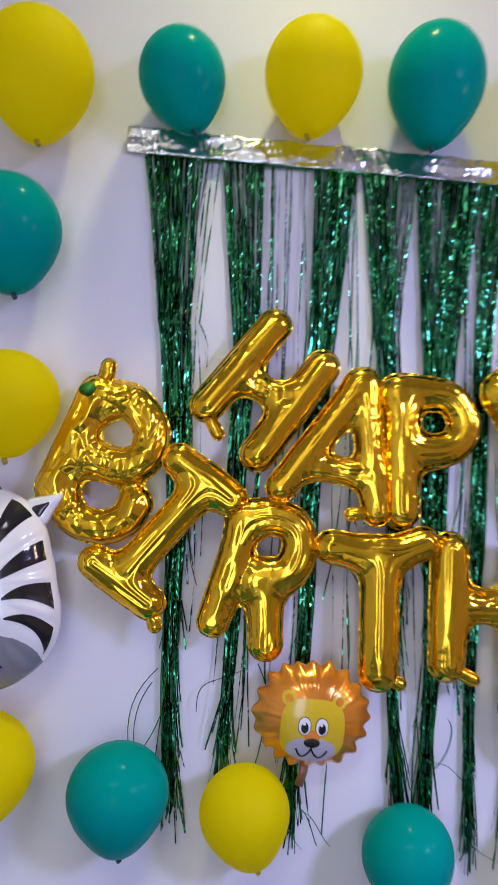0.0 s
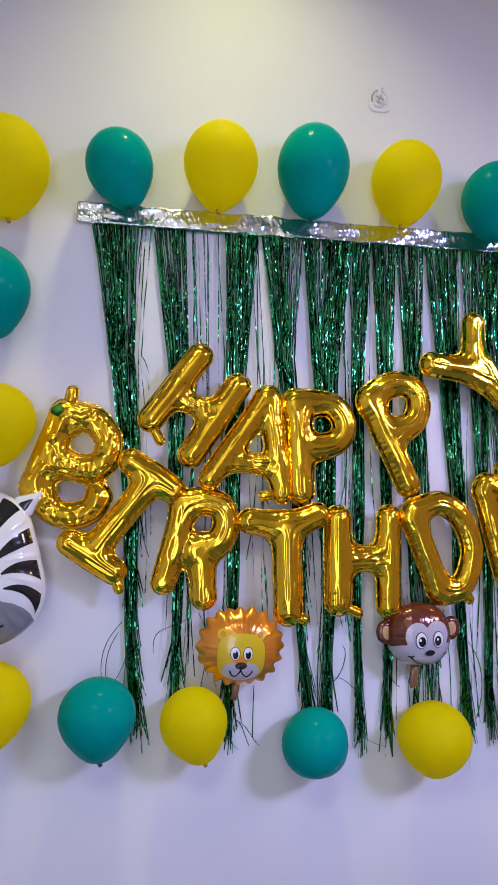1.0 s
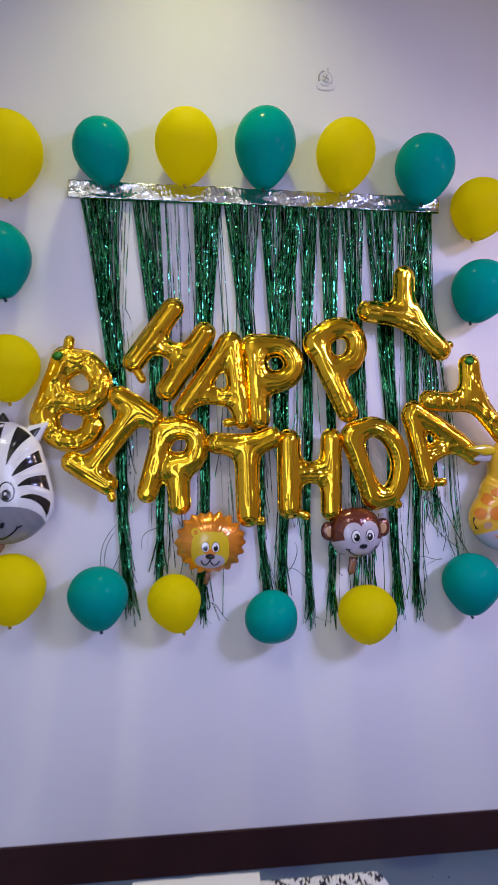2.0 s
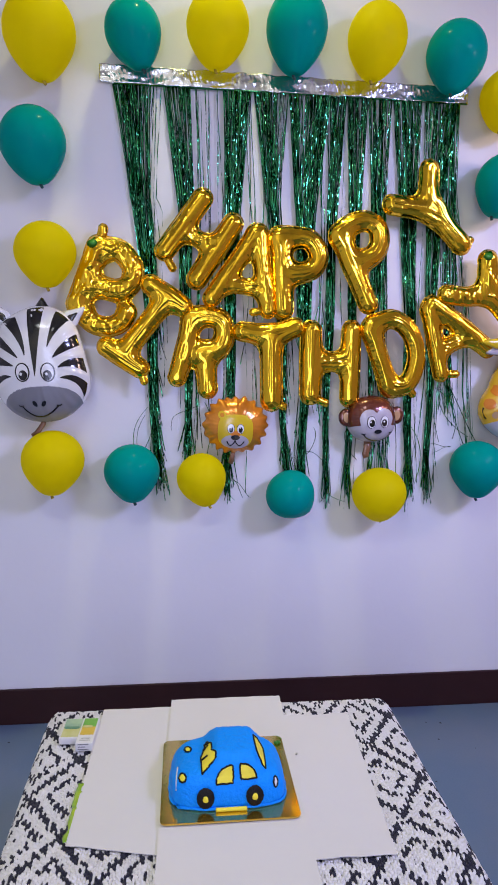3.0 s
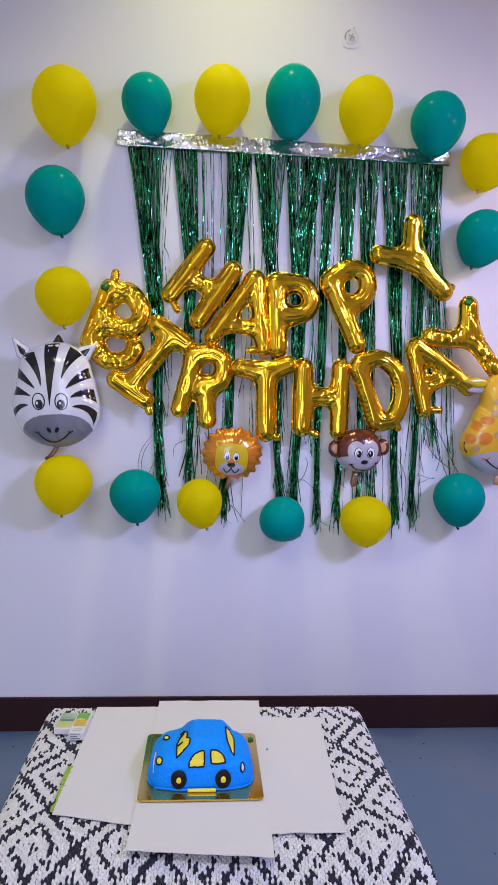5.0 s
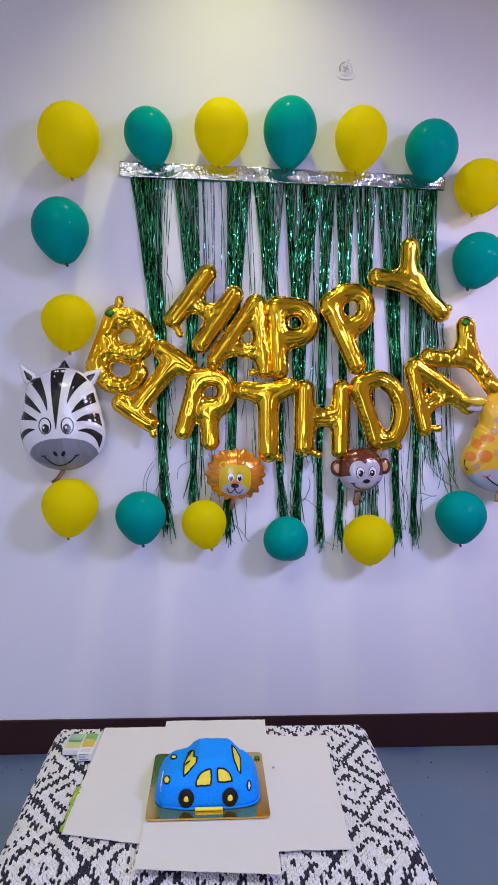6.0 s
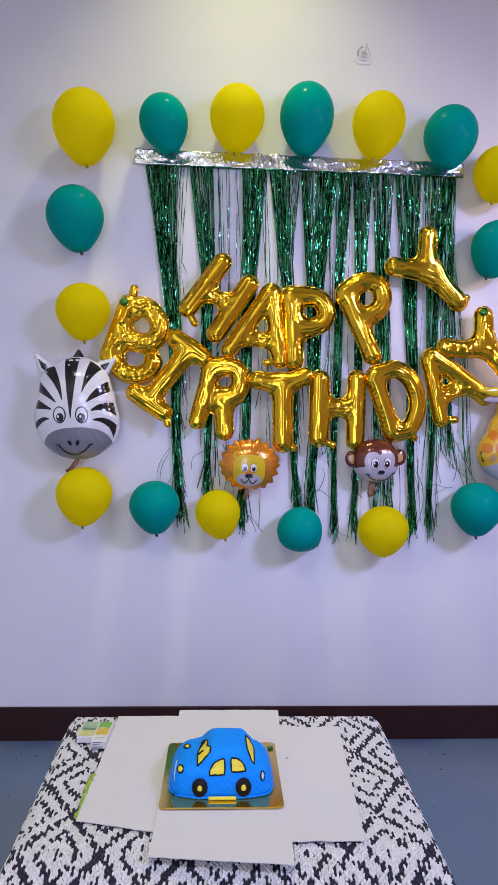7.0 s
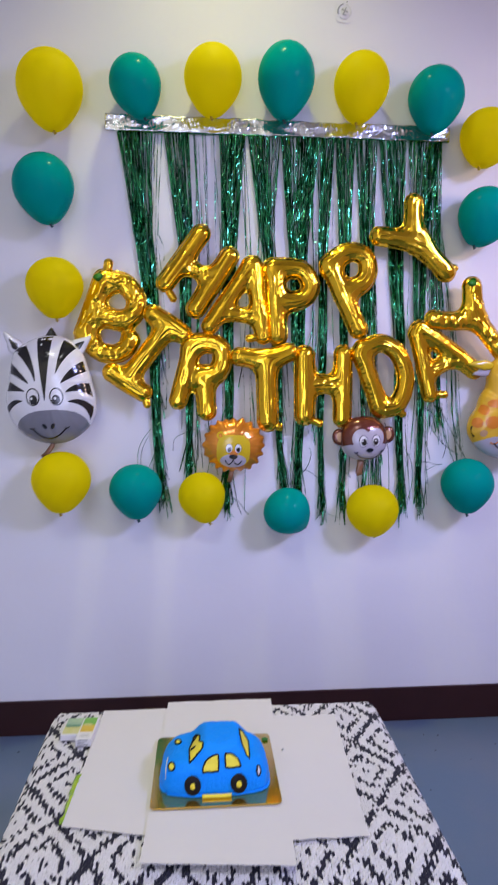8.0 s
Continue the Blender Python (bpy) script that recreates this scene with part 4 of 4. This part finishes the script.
def woven_rug():
    top = empty("woven_rug", pose(0, 0, 0), "chunky woven rug in white and charcoal diamonds draped over the table", "rug")
    cx, cy, hx, hy = (TX0 + TX1) / 2, (TY0 + TY1) / 2, (TX1 - TX0) / 2, (TY1 - TY0) / 2
    drop = 0.16

    def place(sx, sy):
        ox, dx, ax = over_edge(sx, hx)
        oy, dy, ay = over_edge(sy, hy, NOSE if sy < 0 else 0.045)
        # the corner is rounded
        ex, ey = max(0, abs(ox) - (hx - 0.085)), max(0, abs(oy) - (hy - 0.085))
        d = math.hypot(ex, ey)
        if d > 0.085:
            ox -= math.copysign(ex * (1 - 0.085 / d), ox)
            oy -= math.copysign(ey * (1 - 0.085 / d), oy)
        sag = 0.0015 * math.sin(9 * sx + 1) * math.sin(7 * sy)
        return Vector((cx + ox * taper(cy + oy), cy + oy, TZ - max(dx, dy) + sag)), ax, ay

    # backing sheet
    n, m, verts, faces = 80, 80, [], []
    for i in range(n + 1):
        for j in range(m + 1):
            p, ax, ay = place((i / n * 2 - 1) * (hx + drop), (j / m * 2 - 1) * (hy + drop))
            nrm = Vector((math.sin(ax), math.sin(ay), math.cos(ax) * math.cos(ay)))
            verts.append(p - nrm * 0.004)
    for i in range(n):
        for j in range(m):
            q = i * (m + 1) + j
            faces.append((q, q + 1, q + m + 2, q + m + 1))
    sheet = piece("backing", verts, faces, M_UNDER, top)
    sheet.modifiers.new("thick", "SOLIDIFY").thickness = 0.004

    rng = random.Random(21)
    tw, tl = 0.0054, 0.0105
    sets = {0: ([], []), 1: ([], [])}
    cols, rows = int(2 * (hx + drop) / tw), int(2 * (hy + drop) / tl)
    P, Q = 0.1805, 0.266
    for i in range(cols):
        for j in range(rows):
            sx = -hx - drop + (i + 0.5) * tw
            sy = -hy - drop + (j + 0.5 + (0.5 if i % 2 else 0)) * tl
            if abs(sx) > hx + 0.02 and abs(sy) > hy + 0.02:
                continue
            wx, wy = cx + sx, cy + sy + rng.gauss(0, 0.0028)
            u, v = (wx - 0.410) / P, (wy - 0.281) / Q
            a = abs(u - round(u)) + abs(v - round(v))
            a = min(a, 1 - a)
            # every other chain runs on a little, which gives the saw-toothed edges
            a += (0.019 if i % 2 else -0.019)
            dark = a < 0.040 or 0.216 < a < 0.290 or a > 0.449
            if rng.random() < (0.10 if dark else 0.010):
                dark = not dark
            p, ax, ay = place(sx + rng.gauss(0, 0.0006), sy)
            turn = radians(8 if i % 2 else -8) + rng.gauss(0, 0.14)
            rx, ry, rz = tw * rng.uniform(0.60, 0.76), tl * rng.uniform(0.56, 0.76), rng.uniform(0.0016, 0.0030)
            m3 = Matrix.Rotation(ax, 3, "Y") @ Matrix.Rotation(-ay, 3, "X") @ Matrix.Rotation(turn, 3, "Z")
            vs, fs = sets[1 if dark else 0]
            b = len(vs)
            vs.append(p + m3 @ Vector((0, 0, rz)))
            lump = [rng.uniform(0.82, 1.12) for _ in range(6)]
            for rr, zz in ((0.80, 0.88), (1.0, 0.0)):
                for k in range(6):
                    t = k * math.pi / 3
                    vs.append(p + m3 @ Vector((lump[k] * rx * rr * math.cos(t), lump[k] * ry * rr * math.sin(t), rz * zz - (0.0025 if zz == 0 else 0))))
            for k in range(6):
                l = (k + 1) % 6
                fs.append((b, b + 1 + k, b + 1 + l))
                fs.append((b + 1 + k, b + 7 + k, b + 7 + l, b + 1 + l))
    for key, name, mat, label in ((0, "white_stitches", M_WOOL_W, "thick white wool stitches"), (1, "dark_stitches", M_WOOL_D, "thick charcoal wool stitches")):
        vs, fs = sets[key]
        tagged(piece(name, vs, fs, mat, top, label), kind="stuff")


low_table()
woven_rug()


# ---- opened cake box, cake board and cake ----
def card(name, x0, x1, y0, y1, z, parent, seed, lift=0.004, skew=0.0, slant=0.0):
    n, verts, faces = 44, [], []
    noise.seed_set(seed)
    for i in range(n + 1):
        for j in range(n + 1):
            u, v = i / n, j / n
            x, y = x0 + (x1 - x0) * u + skew * (v - 0.5), y0 + (y1 - y0) * v + slant * (u - 0.5) * (1 - v)
            w = noise.noise(Vector((x * 7, y * 7, seed * 3.1)))
            tear = 0.0035 * noise.noise(Vector((x * 18, seed, v))) + 0.0012 * noise.noise(Vector((x * 90, seed, v)))
            verts.append((x, y + tear, z + lift * 0.25 * (1 + w)))
    for i in range(n):
        for j in range(n):
            q = i * (n + 1) + j
            faces.append((q, q + n + 1, q + n + 2, q + 1))
    ob = piece(name, verts, faces, M_CARD, parent, smooth=False)
    ob.modifiers.new("thick", "SOLIDIFY").thickness = 0.0016
    return ob


def cake_box():
    top = empty("cake_box", pose(0, 0, 0), "white cardboard cake box opened flat on the rug", "box")
    z = TZ + 0.0085
    card("side_flap", -0.282, -0.090, 0.356, 0.892, z, top, 4, skew=0.016, slant=-0.044)
    card("side_flap", 0.185, 0.372, 0.298, 0.820, z, top, 5, skew=0.030)
    card("base", -0.101, 0.204, 0.232, 0.922, z + 0.0045, top, 6, lift=0.003, skew=0.022, slant=-0.029)


def cake_board():
    x0, x1, y0, y1, z = -0.106, 0.188, 0.405, 0.708, TZ + 0.0165
    bm = rounded_slab(x0, x1, y0, y1, z, 0.004, 0.014)
    tagged(part("cake_board", bm, M_BOARD), "square mirror-gold cake board with rounded corners", "cake board")
    return z + 0.004


cake_box()
BOARD = cake_board()


def car_cake():
    top = empty("car_cake", pose(0.040, 0.531, BOARD), "blue buttercream car-shaped birthday cake with yellow windows", "cake")
    A, B = 0.127, 0.090

    def height(x, y):
        s = (abs(x / A) ** 4.2 + abs(y / B) ** 4.2) ** (1 / 4.2)
        low = 0.077 * max(0, 1 - s ** 7) ** 0.42 * (1 - 0.12 * (x / A) ** 2)
        u = min(1, max(0, (x + 0.062) / 0.044), max(0, (0.084 - x) / 0.034))
        v = max(0, 1 - abs((y - 0.004) / 0.078) ** 5)
        return low + 0.027 * u * u * (3 - 2 * u) * v ** 0.6

    noise.seed_set(8)
    n, rings, verts, faces = 112, 40, [(0, 0, height(0, 0))], []
    for i in range(1, rings + 1):
        s = 1 - (1 - i / rings) ** 1.7
        for k in range(n):
            t = 2 * math.pi * k / n
            c, q = math.cos(t), math.sin(t)
            r = ((abs(c) / A) ** 4.2 + (abs(q) / B) ** 4.2) ** (-1 / 4.2)
            x, y = r * s * c, r * s * q
            z = height(x, y)
            w = noise.noise(Vector((x * 90, y * 90, z * 90))) * 0.0012 + noise.noise(Vector((x * 260, y * 260, z * 260))) * 0.0007
            grow = 1 + w * 8 * s
            verts.append((x * grow, y * grow, max(0, z + (w if i < rings else 0))))
    faces += [(0, 1 + k, 1 + (k + 1) % n) for k in range(n)]
    for i in range(rings - 1):
        for k in range(n):
            j, q = (k + 1) % n, 1 + i * n
            faces.append((q + k, q + n + k, q + n + j, q + j))
    faces.append(range(1 + (rings - 1) * n, 1 + rings * n))
    piece("body", verts, faces, M_BLUE, top)
    tree = BVHTree.FromPolygons([Vector(v) for v in verts], [tuple(f) for f in faces])

    WAY = Vector((-0.007, 0.8763, -0.4817))
    side = Vector((1, 0.008, 0)).normalized()
    up = side.cross(WAY).normalized()
    mid = Vector((-0.0036, -0.056, 0.5959 - BOARD))

    def on(u, v, lift):
        o = mid + side * u + up * v - WAY * 0.5
        hit = tree.ray_cast(o, WAY)
        if hit[0] is None:
            hit = tree.find_nearest(mid + side * u + up * v - WAY * 0.08)
        nn = hit[1] if hit[1].dot(WAY) < 0 else -hit[1]
        return hit[0] + nn * lift

    def patch(name, pts, mat, lift, parent=None, label="", puff=0.0014):
        cu, cv = sum(p[0] for p in pts) / len(pts), sum(p[1] for p in pts) / len(pts)
        fine = []
        for a, b in zip(pts, pts[1:] + pts[:1]):
            fine += [(a[0] + (b[0] - a[0]) * k / 5, a[1] + (b[1] - a[1]) * k / 5) for k in range(5)]
        vs, fs, n, rings = [on(cu, cv, lift + puff)], [], len(fine), 4
        for i in range(1, rings + 1):
            s = i / rings
            for u, v in fine:
                vs.append(on(cu + (u - cu) * s, cv + (v - cv) * s, lift + puff * (1 - s ** 3)))
        fs += [(0, 1 + k, 1 + (k + 1) % n) for k in range(n)]
        for i in range(rings - 1):
            for k in range(n):
                j, q = (k + 1) % n, 1 + i * n
                fs.append((q + k, q + n + k, q + n + j, q + j))
        ob = piece(name, vs, fs, mat, parent or top, label)
        return ob, fine

    def piped(name, pts, label="", mat=M_ICING):
        ob, fine = patch(name, pts, mat, 0.0008, label=label)
        rng = random.Random(len(pts))
        line = [on(u + rng.gauss(0, 0.0004), v + rng.gauss(0, 0.0004), 0.0012) for u, v in fine + fine[:1]]
        v, f = tube(line, 0.0019, 6)
        piece("outline", v, f, M_CHOC, ob, "piped dark outline")
        return ob

    K = 0.000511
    C = lambda x, y: ((x - 418) * K, (262 - y) * K)
    piped("side_window", [C(368, 326), C(371, 305), C(382, 284), C(398, 268), C(418, 259), C(439, 256), C(441, 289), C(439, 323)])
    piped("side_window", [C(471, 254), C(494, 254), C(512, 262), C(526, 276), C(535, 293), C(539, 309), C(508, 312), C(472, 313), C(470, 284)])
    piped("windscreen", [C(311, 287), C(311, 231), C(338, 174), C(358, 174), C(357, 198), C(374, 206), C(370, 228), C(341, 260)])
    piped("rear_window", [C(542, 152), C(562, 168), C(583, 208), C(578, 280), C(566, 266), C(545, 208)])
    piped("headlamp", [(C(232, 298)[0] + 0.0075 * math.cos(t), C(232, 298)[1] + 0.0085 * math.sin(t)) for t in np.linspace(0, 6.28, 9)[:-1]])
    piped("headlamp", [(C(256, 199)[0] + 0.0075 * math.cos(t), C(256, 199)[1] + 0.0050 * math.sin(t)) for t in np.linspace(0, 6.28, 9)[:-1]])
    piped("tail_lamp", [(C(618, 330)[0] + 0.0045 * math.cos(t), C(618, 330)[1] + 0.0105 * math.sin(t)) for t in np.linspace(0, 6.28, 9)[:-1]], "white iced tail lamp", M_PACK)
    v, f = tube([on(*C(212, 262), 0.0012), on(*C(208, 290), 0.0012), on(*C(206, 318), 0.0012), on(*C(205, 345), 0.0012)], 0.0015, 6)
    piece("grille_line", v, f, M_PACK, top, "thin white piped line")
    for wx in (325, 528):
        cu, cv = C(wx, 364)
        ring = lambda r: [(cu + r * math.cos(t), cv - 0.0050 + r * 1.08 * math.sin(t)) for t in np.linspace(0, 2 * math.pi, 15)[:-1]]
        ob, _ = patch("wheel", ring(0.0188), M_CHOC, 0.004, label="dark round cream wheel", puff=0.004)
        patch("hub", ring(0.0060), M_ICING, 0.0085, ob, "yellow cream hub", 0.002)
    rng = random.Random(5)
    lip = []
    for k in range(61):
        t = 2 * math.pi * k / 60
        c, q = math.cos(t), math.sin(t)
        r = ((abs(c) / A) ** 4.2 + (abs(q) / B) ** 4.2) ** (-1 / 4.2) + rng.gauss(0.0005, 0.0009)
        lip.append((r * c, r * q, 0.0032 + rng.gauss(0, 0.0004)))
    lip[-1] = lip[0]
    v, f = tube(lip, 0.0030, 8)
    piece("piped_border", v, f, M_BLUE, top)
    line = [(x, -B * (1 - abs(x / A) ** 4.2) ** (1 / 4.2) - 0.0065, 0.0045) for x in np.linspace(-0.030, 0.036, 12)]
    v, f = tube(line, 0.0042, 8)
    piece("running_board", v, f, M_ICING, top, "yellow piped running board")
    for k, (a, b) in enumerate([((316, 239), (341, 222)), ((323, 207), (346, 185)), ((329, 187), (351, 175))]):
        v, f = tube([on(*C(*a), 0.003), on(*C((a[0] + b[0]) / 2, (a[1] + b[1]) / 2), 0.003), on(*C(*b), 0.003)], 0.0022, 6)
        piece("wiper", v, f, M_CHOC, top, "short piped dark stroke")


car_cake()


# ---- small packs and a plastic bag ----
def carton(x, y, turn, w, d, h, art, white, bars):
    top = empty("small_carton", pose(x, y, TZ + 0.0065, 0, 0, turn), "small white printed carton lying on the rug", "carton", "small cartons")
    part("body", box(-w / 2, w / 2, -d / 2, d / 2, 0, h, 0.0015), M_PACK, top)
    low = -d / 2 + white
    mid = low + 0.45 * (d / 2 - low)
    part("picture_panel", box(-w / 2 + 0.004, w / 2 - 0.004, mid, d / 2 - 0.004, h, h + 0.0006), art[0], top, "printed picture panel")
    part("picture_band", box(-w / 2 + 0.004, w / 2 - 0.004, low, mid, h, h + 0.0006), art[1], top)
    part("picture_hill", rounded_slab(-w / 2 + 0.006, w / 2 - 0.012, mid - 0.004, mid + 0.007, h + 0.0007, 0.0005, 0.005, 0.0002), art[2], top)
    for k in range(bars):
        z = 0.004 + k * 0.0065
        part("printed_line", box(-w / 2 + 0.006, w / 2 - 0.010 - 0.008 * (k % 2), -d / 2 - 0.0006, -d / 2, z, z + 0.002), M_INK, top)
    for k in range(2 if bars else 0):
        y = -d / 2 + 0.012 + 0.009 * k
        part("printed_line", box(-w / 2 + 0.007 + 0.004 * k, w / 2 - 0.009, y, y + 0.003, h, h + 0.0005), M_SLOT, top)


carton(-0.338, 0.782, -2, 0.056, 0.093, 0.017, (M_PACKG, M_PACKS, M_PACKD), 0.006, 0)
carton(-0.2985, 0.762, -2, 0.042, 0.118, 0.021, (M_PACKL, M_PACKY, M_PACKS), 0.038, 3)


def plastic_bag():
    verts, faces, n, m = [], [], 12, 30
    noise.seed_set(17)
    for i in range(n + 1):
        for j in range(m + 1):
            u, v = i / n, j / m
            x = -0.296 + 0.075 * u + 0.007 * noise.noise(Vector((u * 3, v * 7, 2)))
            y = 0.386 + 0.19 * v
            z = TZ + 0.0062 + 0.004 * (noise.noise(Vector((u * 6, v * 14, 0))) + 0.6) * (1 if u < 0.25 else 0.25)
            verts.append((x, y, min(z, TZ + 0.0105)))
    for i in range(n):
        for j in range(m):
            q = i * (m + 1) + j
            faces.append((q, q + m + 1, q + m + 2, q + 1))
    ob = tagged(piece("plastic_bag", verts, faces, M_BAG), "crumpled lime green plastic bag under the cake box flap", "bag")
    ob.modifiers.new("thick", "SOLIDIFY").thickness = 0.0005


plastic_bag()
crumb_v, crumb_f = tube([(0.214, 0.632, TZ + 0.0146), (0.2155, 0.634, TZ + 0.0156), (0.217, 0.635, TZ + 0.0146)], 0.0025, 7)
tagged(piece("crumb", crumb_v, crumb_f, M_SLOT), "small grey crumb on the white card", "crumb")
decor_v, decor_f = [], []
for k, (dx, dy) in enumerate([(0, 0), (0.006, 0.003), (0.002, 0.007), (-0.004, 0.004)]):
    v, f = tube([(0.172 + dx, 0.668 + dy, BOARD + 0.0015), (0.173 + dx, 0.669 + dy, BOARD + 0.006)], 0.0032, 7)
    b = len(decor_v)
    decor_v += v
    decor_f += [tuple(b + i for i in face) for face in f]
tagged(piece("icing_leaf", decor_v, decor_f, M_STICK), "small green piped icing rosette on the cake board", "icing")
